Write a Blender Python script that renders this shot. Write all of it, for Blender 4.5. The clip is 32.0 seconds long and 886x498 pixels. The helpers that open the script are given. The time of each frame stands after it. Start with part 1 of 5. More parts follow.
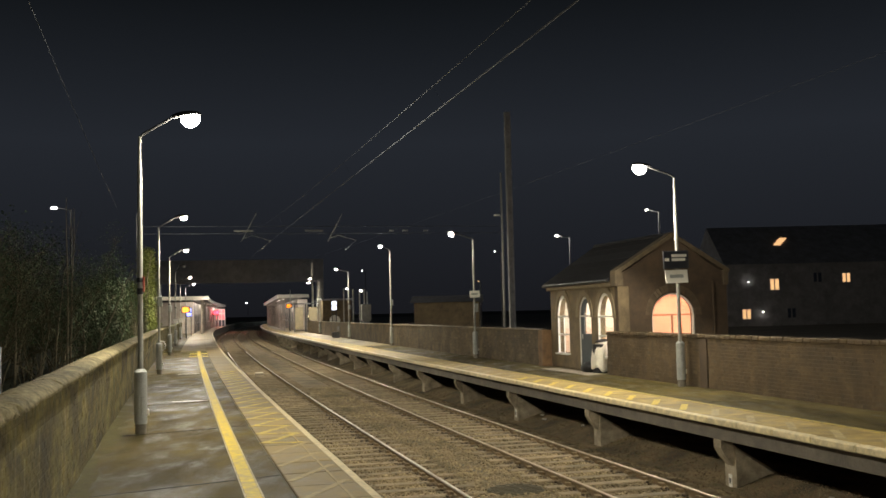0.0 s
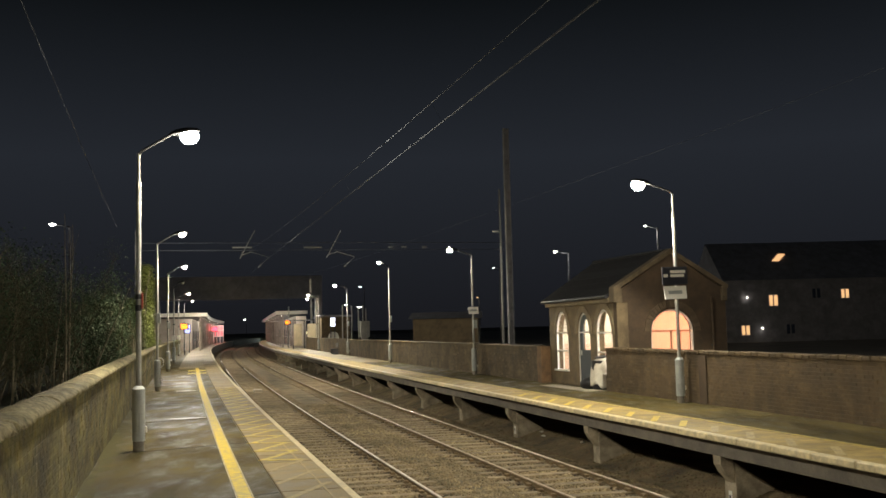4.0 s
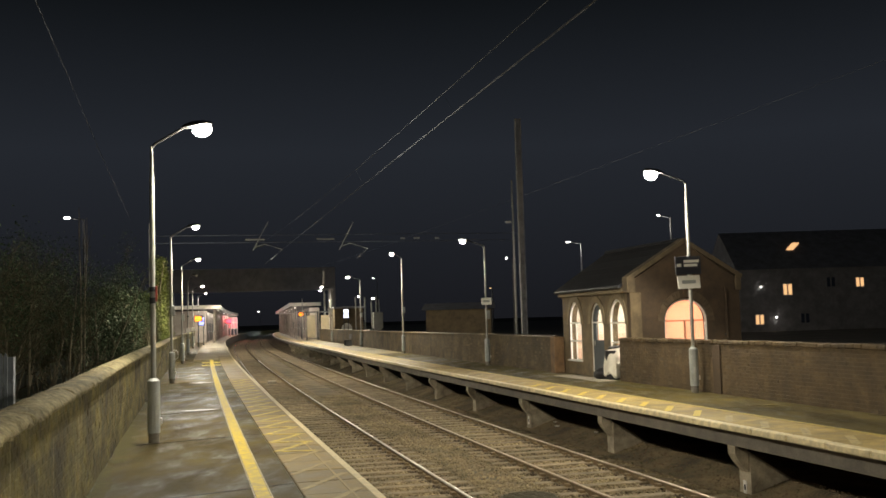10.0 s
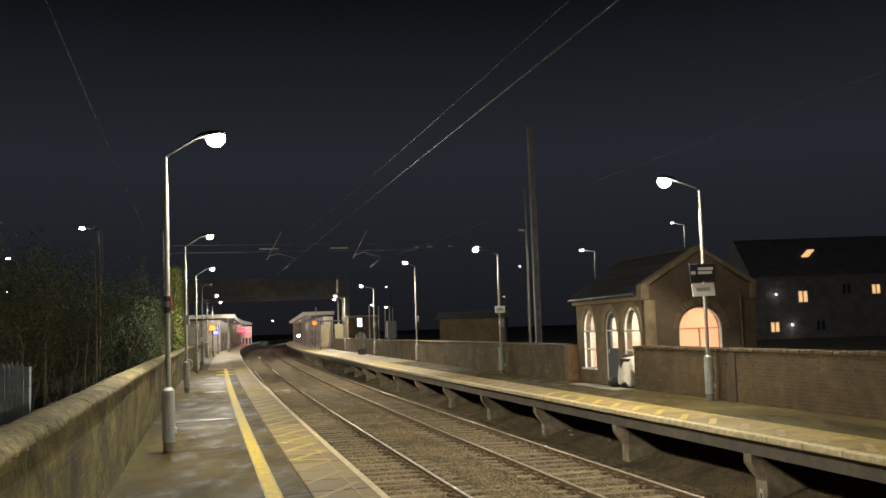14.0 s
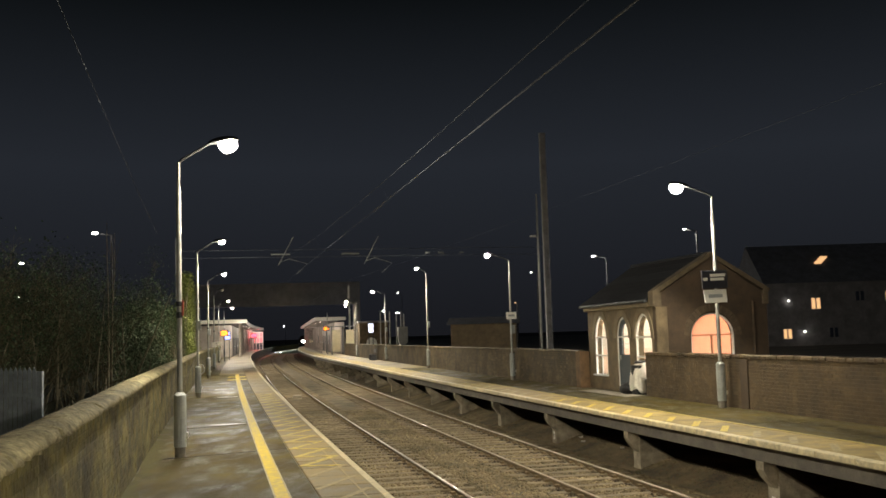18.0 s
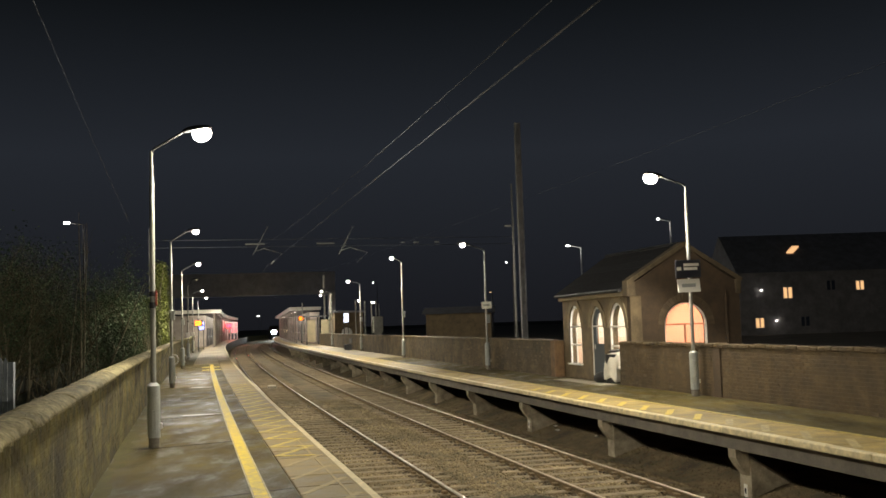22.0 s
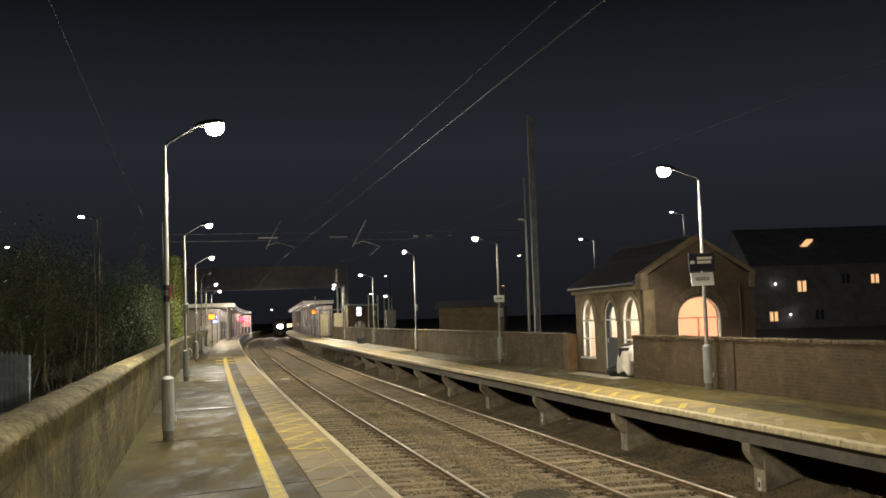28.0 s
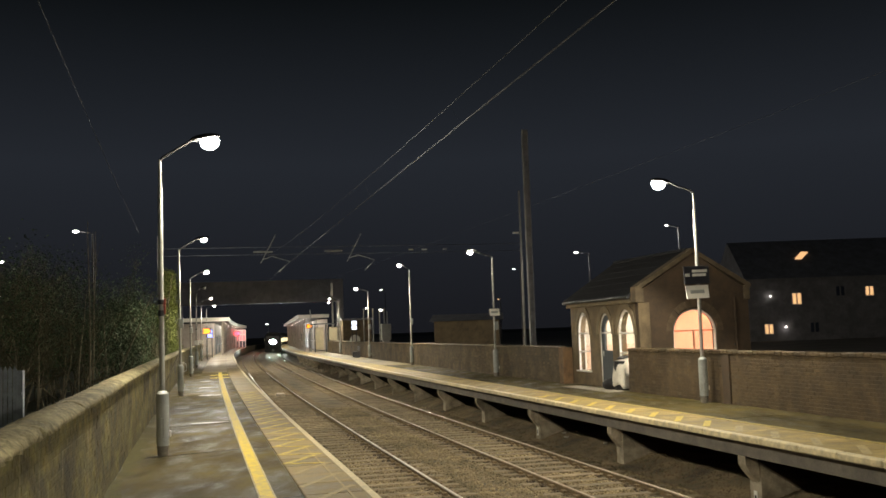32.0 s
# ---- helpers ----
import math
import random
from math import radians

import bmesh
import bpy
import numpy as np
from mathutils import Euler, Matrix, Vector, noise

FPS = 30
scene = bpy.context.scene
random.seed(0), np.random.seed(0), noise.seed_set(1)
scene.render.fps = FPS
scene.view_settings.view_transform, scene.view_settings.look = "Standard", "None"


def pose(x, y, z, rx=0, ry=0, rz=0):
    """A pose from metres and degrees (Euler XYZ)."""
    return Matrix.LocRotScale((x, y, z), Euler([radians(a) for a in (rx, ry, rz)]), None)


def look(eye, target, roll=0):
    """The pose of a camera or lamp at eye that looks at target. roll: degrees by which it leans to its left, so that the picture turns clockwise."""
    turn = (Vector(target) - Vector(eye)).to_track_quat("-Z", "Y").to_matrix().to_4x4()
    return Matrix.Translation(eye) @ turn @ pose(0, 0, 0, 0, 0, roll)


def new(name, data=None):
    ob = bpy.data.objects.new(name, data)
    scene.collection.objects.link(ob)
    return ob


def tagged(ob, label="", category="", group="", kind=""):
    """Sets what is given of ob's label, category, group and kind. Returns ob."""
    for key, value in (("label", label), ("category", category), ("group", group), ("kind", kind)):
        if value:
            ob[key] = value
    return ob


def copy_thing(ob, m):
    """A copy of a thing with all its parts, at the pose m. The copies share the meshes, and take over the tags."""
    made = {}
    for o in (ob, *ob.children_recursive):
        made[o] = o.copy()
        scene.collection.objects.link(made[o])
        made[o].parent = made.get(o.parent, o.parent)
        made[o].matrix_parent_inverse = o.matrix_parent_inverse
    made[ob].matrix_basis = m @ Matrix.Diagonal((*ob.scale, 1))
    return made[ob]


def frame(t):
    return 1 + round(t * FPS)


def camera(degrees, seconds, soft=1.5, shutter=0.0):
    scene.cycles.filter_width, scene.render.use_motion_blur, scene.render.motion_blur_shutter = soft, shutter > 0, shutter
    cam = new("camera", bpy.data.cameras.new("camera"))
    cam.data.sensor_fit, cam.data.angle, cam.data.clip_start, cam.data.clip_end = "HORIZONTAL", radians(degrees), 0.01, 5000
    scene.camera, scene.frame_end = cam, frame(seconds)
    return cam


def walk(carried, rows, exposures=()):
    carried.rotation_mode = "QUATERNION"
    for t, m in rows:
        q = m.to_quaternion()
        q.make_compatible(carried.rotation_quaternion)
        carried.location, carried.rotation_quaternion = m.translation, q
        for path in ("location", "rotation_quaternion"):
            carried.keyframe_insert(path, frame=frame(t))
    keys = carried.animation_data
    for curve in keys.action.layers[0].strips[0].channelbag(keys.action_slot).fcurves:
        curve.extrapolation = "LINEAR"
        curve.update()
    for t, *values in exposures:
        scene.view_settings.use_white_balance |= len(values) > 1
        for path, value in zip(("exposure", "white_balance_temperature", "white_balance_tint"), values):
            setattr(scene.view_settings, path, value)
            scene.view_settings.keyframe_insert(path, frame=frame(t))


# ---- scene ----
# The view: held by hand on the platform, turning a little all the time.
TURNS = (
    (0, 93.609, 1.340, -1.179),
    (0.5, 93.834, 1.255, -1.169),
    (1, 94.058, 1.331, -1.198),
    (1.5, 94.316, 1.409, -1.255),
    (2, 94.471, 1.470, -1.308),
    (2.5, 94.541, 1.497, -1.290),
    (3, 94.616, 1.516, -1.342),
    (3.5, 94.649, 1.423, -1.309),
    (5.5, 94.069, 1.612, -0.925),
    (6, 94.173, 1.623, -0.673),
    (6.5, 94.769, 1.679, -0.375),
    (7, 95.283, 1.682, -0.158),
    (7.5, 95.580, 1.582, -0.206),
    (8, 95.550, 1.612, -0.264),
    (8.5, 95.269, 1.656, -0.395),
    (9, 94.652, 1.641, -0.514),
    (9.5, 94.294, 1.664, -0.554),
    (10, 94.053, 1.703, -0.489),
    (10.5, 93.940, 1.753, -0.361),
    (11, 93.944, 1.750, -0.227),
    (11.5, 93.998, 1.745, -0.084),
    (12, 94.133, 1.828, 0.025),
    (12.5, 94.278, 1.844, 0.095),
    (13, 94.406, 1.894, 0.146),
    (13.5, 94.525, 1.898, 0.229),
    (14, 94.572, 1.890, 0.305),
    (14.5, 94.609, 1.842, 0.404),
    (16.5, 94.562, 1.578, 0.889),
    (17, 94.651, 1.566, 0.948),
    (17.5, 94.818, 1.676, 0.979),
    (18, 94.932, 1.718, 0.952),
    (18.5, 95.027, 1.731, 0.862),
    (19, 95.059, 1.724, 0.636),
    (19.5, 95.015, 1.697, 0.377),
    (20, 94.973, 1.782, 0.136),
    (20.5, 94.840, 1.842, -0.100),
    (21, 94.703, 1.929, -0.285),
    (21.5, 94.481, 1.886, -0.432),
    (22, 94.288, 1.826, -0.485),
    (22.5, 94.115, 1.678, -0.367),
    (23, 93.998, 1.661, -0.271),
    (23.5, 93.978, 1.659, -0.251),
    (24, 93.932, 1.637, -0.255),
    (24.5, 93.899, 1.678, -0.258),
    (25, 93.889, 1.778, -0.226),
    (25.5, 93.846, 1.909, -0.142),
    (27.5, 93.890, 1.952, 0.238),
    (28, 93.938, 1.827, 0.256),
    (28.5, 93.970, 1.787, 0.277),
    (29, 93.978, 1.813, 0.282),
    (29.5, 94.055, 1.921, 0.245),
    (30, 94.143, 1.982, 0.197),
    (30.5, 94.263, 2.051, 0.149),
    (31, 94.432, 2.123, 0.093),
    (31.5, 94.568, 2.078, 0.044),
    (32, 94.719, 2.007, -0.014))
EYE = (0.0, 0.0, 1.92)
cam = camera(48.52, 32.0, soft=1.6)
walk(cam, [(t, pose(*EYE, a, b, c)) for t, a, b, c in TURNS])

# ---- light: a dark, clouded night sky and the platform lamps ----
world = bpy.data.worlds.new("night")
scene.world = world
world.use_nodes = True
bg = world.node_tree.nodes["Background"]
bg.inputs["Strength"].default_value = 0.021
wn = world.node_tree
tc = wn.nodes.new("ShaderNodeTexCoord")
sep = wn.nodes.new("ShaderNodeSeparateXYZ")
ramp = wn.nodes.new("ShaderNodeValToRGB")
ramp.color_ramp.elements[0].position, ramp.color_ramp.elements[0].color = 0.0, (0.46, 0.48, 0.60, 1)
ramp.color_ramp.elements[1].position, ramp.color_ramp.elements[1].color = 0.33, (0.19, 0.24, 0.28, 1)
mid = ramp.color_ramp.elements.new(0.17)
mid.color = (0.84, 0.98, 1.27, 1)
wn.links.new(tc.outputs["Generated"], sep.inputs["Vector"])
wn.links.new(sep.outputs["Z"], ramp.inputs["Fac"])
wn.links.new(ramp.outputs["Color"], bg.inputs["Color"])
LAMP_WATTS = 1300
LAMP_COLOUR = (1.0, 0.91, 0.72)


# ---- the plan: s metres along the line, o metres to the right of the near platform's edge ----
STEP = 0.5


def heading(s):
    if s < 80:
        return radians(14.2 - s * 0.022)
    return radians(12.44 - max(0, s - 100) * 0.04)


LINE = [(0.0, 0.0)]
for i in range(1, 1500):
    a = (heading(-60 + i * STEP) + heading(-60 + (i - 1) * STEP)) / 2
    LINE.append((LINE[-1][0] - math.sin(a) * STEP, LINE[-1][1] + math.cos(a) * STEP))
SHIFT = (-0.87 - LINE[144][0], 12.0 - LINE[144][1])


def at(s, o, z=0.0):
    k = (s + 60) / STEP
    i = max(0, min(int(k), len(LINE) - 2))
    u = k - i
    x = LINE[i][0] * (1 - u) + LINE[i + 1][0] * u + SHIFT[0]
    y = LINE[i][1] * (1 - u) + LINE[i + 1][1] * u + SHIFT[1]
    a = heading(s)
    return Vector((x + o * math.cos(a), y + o * math.sin(a), z))


def stand(s, o, z=0.0, turn=0.0):
    """A pose on the line: local y runs along it, local x to the right."""
    return Matrix.Translation(at(s, o, z)) @ pose(0, 0, 0, 0, 0, math.degrees(heading(s)) + turn)


# ---- materials ----
def mat(name, colour, rough=0.8, metal=0.0, scale=6.0, vary=0.3, fine=60.0, bump=0.2, second=None, each=0.0, island=0.0, wet=0.0, spec=0.5, streak=None, dist=0.01, blotch=None, runs=None):
    m = bpy.data.materials.new(name)
    m.use_nodes = True
    nt = m.node_tree
    b = nt.nodes["Principled BSDF"]
    link = nt.links.new
    tc = nt.nodes.new("ShaderNodeTexCoord")
    geo = nt.nodes.new("ShaderNodeNewGeometry")
    src = geo.outputs["Position"]
    mp = nt.nodes.new("ShaderNodeMapping")
    mp.inputs["Scale"].default_value = streak or (1, 1, 1)
    link(src, mp.inputs["Vector"])
    big = nt.nodes.new("ShaderNodeTexNoise")
    big.inputs["Scale"].default_value = scale
    big.inputs["Detail"].default_value = 6
    big.inputs["Roughness"].default_value = 0.65
    link(mp.outputs["Vector"], big.inputs["Vector"])
    small = nt.nodes.new("ShaderNodeTexNoise")
    small.inputs["Scale"].default_value = fine
    small.inputs["Detail"].default_value = 4
    link(src, small.inputs["Vector"])
    ramp = nt.nodes.new("ShaderNodeValToRGB")
    c = Vector(colour[:3])
    d = Vector(second[:3]) if second else c * (1 - vary)
    e = c * (1 + vary * 0.6)
    ramp.color_ramp.elements[0].position, ramp.color_ramp.elements[0].color = 0.34, (*d, 1)
    ramp.color_ramp.elements[1].position, ramp.color_ramp.elements[1].color = 0.66, (*e, 1)
    link(big.outputs["Fac"], ramp.inputs["Fac"])
    mix = nt.nodes.new("ShaderNodeMix")
    mix.data_type, mix.blend_type = "RGBA", "OVERLAY"
    mix.inputs["Factor"].default_value = 0.5
    link(ramp.outputs["Color"], mix.inputs["A"])
    link(small.outputs["Color"], mix.inputs["B"])
    bw = nt.nodes.new("ShaderNodeRGBToBW")
    link(small.outputs["Color"], bw.inputs["Color"])
    link(bw.outputs["Val"], mix.inputs["B"])
    out = mix.outputs["Result"]
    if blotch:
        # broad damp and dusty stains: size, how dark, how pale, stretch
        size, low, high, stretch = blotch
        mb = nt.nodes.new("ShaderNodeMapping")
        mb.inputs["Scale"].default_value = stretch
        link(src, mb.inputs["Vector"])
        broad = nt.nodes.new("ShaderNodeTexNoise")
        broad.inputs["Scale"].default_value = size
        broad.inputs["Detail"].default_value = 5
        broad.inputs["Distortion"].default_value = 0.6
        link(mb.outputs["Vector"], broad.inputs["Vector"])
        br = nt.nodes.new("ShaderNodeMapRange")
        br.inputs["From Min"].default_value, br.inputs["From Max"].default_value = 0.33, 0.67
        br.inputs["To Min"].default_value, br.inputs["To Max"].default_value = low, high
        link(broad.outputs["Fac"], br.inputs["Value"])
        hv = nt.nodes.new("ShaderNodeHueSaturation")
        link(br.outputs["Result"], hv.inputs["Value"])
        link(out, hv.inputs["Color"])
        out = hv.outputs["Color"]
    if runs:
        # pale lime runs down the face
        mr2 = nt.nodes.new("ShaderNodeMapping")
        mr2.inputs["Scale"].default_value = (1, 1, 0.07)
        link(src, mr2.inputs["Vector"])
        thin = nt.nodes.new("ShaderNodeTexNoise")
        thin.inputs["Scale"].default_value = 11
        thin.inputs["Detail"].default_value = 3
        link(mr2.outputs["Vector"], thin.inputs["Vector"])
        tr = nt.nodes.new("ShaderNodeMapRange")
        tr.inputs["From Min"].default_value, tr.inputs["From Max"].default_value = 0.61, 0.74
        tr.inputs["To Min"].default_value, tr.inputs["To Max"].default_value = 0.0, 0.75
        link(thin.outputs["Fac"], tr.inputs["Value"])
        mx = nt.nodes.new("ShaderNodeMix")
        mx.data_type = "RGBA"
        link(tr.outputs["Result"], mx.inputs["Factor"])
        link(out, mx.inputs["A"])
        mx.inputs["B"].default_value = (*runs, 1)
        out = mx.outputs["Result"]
    if each or island:
        info = nt.nodes.new("ShaderNodeObjectInfo") if each else geo
        hsv = nt.nodes.new("ShaderNodeHueSaturation")
        mr = nt.nodes.new("ShaderNodeMapRange")
        k = each or island
        mr.inputs["To Min"].default_value, mr.inputs["To Max"].default_value = 1 - k, 1 + k
        link(info.outputs["Random" if each else "Random Per Island"], mr.inputs["Value"])
        link(mr.outputs["Result"], hsv.inputs["Value"])
        link(out, hsv.inputs["Color"])
        out = hsv.outputs["Color"]
    link(out, b.inputs["Base Color"])
    b.inputs["Metallic"].default_value = metal
    b.inputs["Specular IOR Level"].default_value = spec
    rr = nt.nodes.new("ShaderNodeMapRange")
    rr.inputs["From Min"].default_value, rr.inputs["From Max"].default_value = 0.35, 0.65
    rr.inputs["To Min"].default_value, rr.inputs["To Max"].default_value = max(0.03, rough - 0.12 - wet), min(1, rough + 0.1)
    link(big.outputs["Fac"], rr.inputs["Value"])
    if bump:
        link(rr.outputs["Result"], b.inputs["Roughness"])
    else:
        b.inputs["Roughness"].default_value = rough
    if bump:
        bp = nt.nodes.new("ShaderNodeBump")
        bp.inputs["Strength"].default_value = bump
        bp.inputs["Distance"].default_value = dist
        link(small.outputs["Fac"], bp.inputs["Height"])
        link(bp.outputs["Normal"], b.inputs["Normal"])
    return m


def glow(name, colour, strength):
    m = bpy.data.materials.new(name)
    m.use_nodes = True
    b = m.node_tree.nodes["Principled BSDF"]
    b.inputs["Base Color"].default_value = (*colour, 1)
    b.inputs["Emission Color"].default_value = (*colour, 1)
    b.inputs["Emission Strength"].default_value = strength
    return m


def glass(name):
    m = bpy.data.materials.new(name)
    m.use_nodes = True
    b = m.node_tree.nodes["Principled BSDF"]
    b.inputs["Base Color"].default_value = (0.9, 0.95, 0.95, 1)
    b.inputs["Transmission Weight"].default_value = 1.0
    b.inputs["Roughness"].default_value = 0.03
    b.inputs["IOR"].default_value = 1.45
    return m


def blind(name, colour):
    m = bpy.data.materials.new(name)
    m.use_nodes = True
    nt = m.node_tree
    b = nt.nodes["Principled BSDF"]
    b.inputs["Base Color"].default_value = (*colour, 1)
    b.inputs["Roughness"].default_value = 0.9
    t = nt.nodes.new("ShaderNodeBsdfTranslucent")
    t.inputs["Color"].default_value = (*colour, 1)
    x = nt.nodes.new("ShaderNodeMixShader")
    x.inputs["Fac"].default_value = 0.6
    nt.links.new(b.outputs[0], x.inputs[1])
    nt.links.new(t.outputs[0], x.inputs[2])
    nt.links.new(x.outputs[0], nt.nodes["Material Output"].inputs["Surface"])
    return m


M = {}
M["blind"] = blind("orange_blind", (0.96, 0.61, 0.47))
M["asphalt"] = mat("asphalt", (0.098, 0.077, 0.029), 0.78, scale=1.3, vary=0.6, fine=45, bump=0.6, wet=0.30, each=0.10, spec=0.145, dist=0.012, streak=(1.5, 0.6, 1), blotch=(0.9, 0.55, 1.35, (1.3, 0.5, 1)))
M["coping"] = mat("coping", (0.25, 0.19, 0.09), 0.68, scale=2.5, vary=0.35, fine=70, bump=0.3, wet=0.12, each=0.18)
M["pale_slab"] = mat("pale_slab", (0.34, 0.275, 0.165), 0.7, scale=1.2, vary=0.35, fine=50, bump=0.3, wet=0.15, spec=0.35, blotch=(0.5, 0.7, 1.2, (1, 0.4, 1)))
M["white_paint"] = mat("white_paint", (0.74, 0.69, 0.53), 0.6, scale=9, vary=0.25, fine=120, bump=0.15, each=0.1)
M["line_faint"] = mat("line_faint", (0.36, 0.275, 0.13), 0.65, scale=9, vary=0.45, fine=60, bump=0.15, second=(0.22, 0.17, 0.085))
M["line_cream"] = mat("line_cream", (0.60, 0.50, 0.26), 0.65, scale=11, vary=0.4, fine=60, bump=0.15, second=(0.20, 0.16, 0.07))
M["foot_paint"] = mat("foot_paint", (0.23, 0.21, 0.175), 0.7, scale=9, vary=0.4, fine=60, bump=0.2)
M["yellow_paint"] = mat("yellow_paint", (0.62, 0.47, 0.035), 0.65, scale=7, vary=0.3, fine=60, bump=0.2, second=(0.40, 0.29, 0.05), each=0.08)
M["yellow_worn"] = mat("yellow_worn", (0.56, 0.42, 0.06), 0.6, scale=7, vary=0.5, fine=110, bump=0.15, second=(0.17, 0.14, 0.07))
M["buff"] = mat("buff_paving", (0.46, 0.34, 0.12), 0.65, scale=3, vary=0.35, fine=80, bump=0.25, each=0.10, blotch=(1.3, 0.75, 1.2, (1, 1, 1)))
M["brick"] = mat("brick", (0.122, 0.084, 0.044), 0.88, scale=2.2, vary=0.4, fine=75, bump=0.5, each=0.11, blotch=(1.0, 0.72, 1.2, (1, 1, 0.8)))
M["brick_joined"] = mat("brick_joined", (0.122, 0.084, 0.044), 0.88, scale=2.2, vary=0.4, fine=75, bump=0.5, island=0.11, blotch=(1.0, 0.72, 1.2, (1, 1, 0.8)))
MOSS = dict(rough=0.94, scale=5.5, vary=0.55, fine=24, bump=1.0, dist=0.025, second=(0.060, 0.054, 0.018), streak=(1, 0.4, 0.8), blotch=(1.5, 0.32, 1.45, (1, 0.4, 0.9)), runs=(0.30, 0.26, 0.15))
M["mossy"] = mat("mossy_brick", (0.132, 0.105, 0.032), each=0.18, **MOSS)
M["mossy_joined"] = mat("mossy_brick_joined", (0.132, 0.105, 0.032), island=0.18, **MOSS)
M["mortar"] = mat("mortar", (0.11, 0.084, 0.042), 0.95, scale=4, vary=0.3, fine=60, bump=0.4)
M["cap"] = mat("coping_stone", (0.31, 0.265, 0.15), 0.92, scale=14, vary=0.5, fine=42, bump=0.9, second=(0.135, 0.118, 0.055), each=0.10, dist=0.02, blotch=(2.2, 0.55, 1.3, (1, 1, 1)))
M["ballast"] = mat("ballast", (0.24, 0.185, 0.105), 0.95, scale=1.1, vary=0.4, fine=26, bump=1.0, second=(0.085, 0.07, 0.045), dist=0.05)
M["stone"] = mat("ballast_stone", (0.285, 0.225, 0.128), 0.9, scale=1.2, vary=0.4, fine=40, bump=0.4, island=0.32, blotch=(0.55, 0.62, 1.25, (1, 1, 1)))
M["stone_bank"] = mat("bank_stone", (0.20, 0.14, 0.085), 0.95, scale=1.2, vary=0.3, fine=40, bump=0.4, island=0.22)
# rusty stone tone, darkened further to carry the rails' shade
M["stone_shaded"] = mat("shaded_rusty_stone", (0.085, 0.062, 0.035), 0.92, scale=1.2, vary=0.3, fine=40, bump=0.4, island=0.45)
M["sleeper"] = mat("sleeper", (0.26, 0.205, 0.125), 0.9, scale=4, vary=0.35, fine=50, bump=0.4, each=0.2)
M["sleeper_joined"] = mat("sleeper_joined", (0.26, 0.205, 0.125), 0.9, scale=4, vary=0.35, fine=50, bump=0.4, island=0.2)
M["rust"] = mat("rail_rust", (0.21, 0.145, 0.075), 0.85, 0.0, scale=8, vary=0.35, fine=90, bump=0.25)
M["steel"] = mat("rail_steel", (0.86, 0.80, 0.72), 0.36, 0.85, scale=3, vary=0.10, fine=140, bump=0)
M["steel_mid"] = mat("rail_steel_mid", (0.62, 0.53, 0.40), 0.42, 0.6, scale=3, vary=0.15, fine=140, bump=0)
M["steel_dull"] = mat("rail_steel_dull", (0.46, 0.37, 0.25), 0.50, 0.35, scale=3, vary=0.2, fine=140, bump=0)
M["galv"] = mat("galvanised", (0.36, 0.36, 0.33), 0.55, 0.25, scale=5, vary=0.2, fine=90, bump=0.08)
M["grey_paint"] = mat("grey_paint", (0.40, 0.42, 0.41), 0.5, 0.1, scale=4, vary=0.2, fine=70, bump=0.08)
M["dark_paint"] = mat("dark_paint", (0.035, 0.036, 0.04), 0.5, 0.1, scale=5, vary=0.25, fine=70, bump=0.08)
M["concrete"] = mat("concrete", (0.50, 0.45, 0.36), 0.9, scale=3, vary=0.3, fine=50, bump=0.4, second=(0.27, 0.235, 0.18))
# concrete darkened to carry the shade on the beam under the far platform
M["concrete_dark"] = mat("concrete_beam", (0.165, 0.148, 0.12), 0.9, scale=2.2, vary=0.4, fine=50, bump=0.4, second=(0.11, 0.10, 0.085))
M["yard"] = mat("yard_gravel", (0.17, 0.15, 0.125), 0.9, scale=0.4, vary=0.4, fine=12, bump=0.6, dist=0.03)
M["joint_dark"] = mat("joint_dark", (0.022, 0.02, 0.016), 0.8, scale=9, vary=0.3, fine=50, bump=0.3)
M["moss"] = mat("moss", (0.085, 0.075, 0.022), 0.95, scale=8, vary=0.5, fine=50, bump=0.8, dist=0.02)
M["earth"] = mat("earth", (0.07, 0.052, 0.035), 0.95, scale=0.6, vary=0.4, fine=20, bump=0.8, dist=0.05)
M["verge"] = mat("verge", (0.05, 0.055, 0.025), 0.95, scale=0.5, vary=0.5, fine=15, bump=0.8, dist=0.05)
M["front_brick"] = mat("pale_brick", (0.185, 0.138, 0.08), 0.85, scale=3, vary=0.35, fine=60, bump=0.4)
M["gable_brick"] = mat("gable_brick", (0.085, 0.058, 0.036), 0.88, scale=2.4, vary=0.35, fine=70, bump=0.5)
M["stone_trim"] = mat("stone_trim", (0.24, 0.19, 0.115), 0.8, scale=5, vary=0.25, fine=60, bump=0.3)
M["arch_brick"] = mat("arch_brick", (0.125, 0.09, 0.056), 0.88, scale=3, vary=0.3, fine=70, bump=0.4, each=0.15)
M["frame_tan"] = mat("tan_frame", (0.36, 0.20, 0.12), 0.5, scale=5, vary=0.1, fine=60, bump=0.05)
M["mortar_right"] = mat("mortar_pale", (0.138, 0.102, 0.061), 0.95, scale=3, vary=0.35, fine=60, bump=0.4)
M["tick_worn"] = mat("tick_worn", (0.52, 0.42, 0.20), 0.7, scale=8, vary=0.4, fine=60, bump=0.15)
M["brick_far"] = mat("brick_far", (0.105, 0.078, 0.045), 0.9, scale=1.6, vary=0.5, fine=50, bump=0.5, island=0.16, blotch=(0.9, 0.6, 1.35, (1, 1, 0.8)))
M["brick_red"] = mat("brick_red", (0.20, 0.12, 0.062), 0.88, scale=3, vary=0.4, fine=60, bump=0.5)
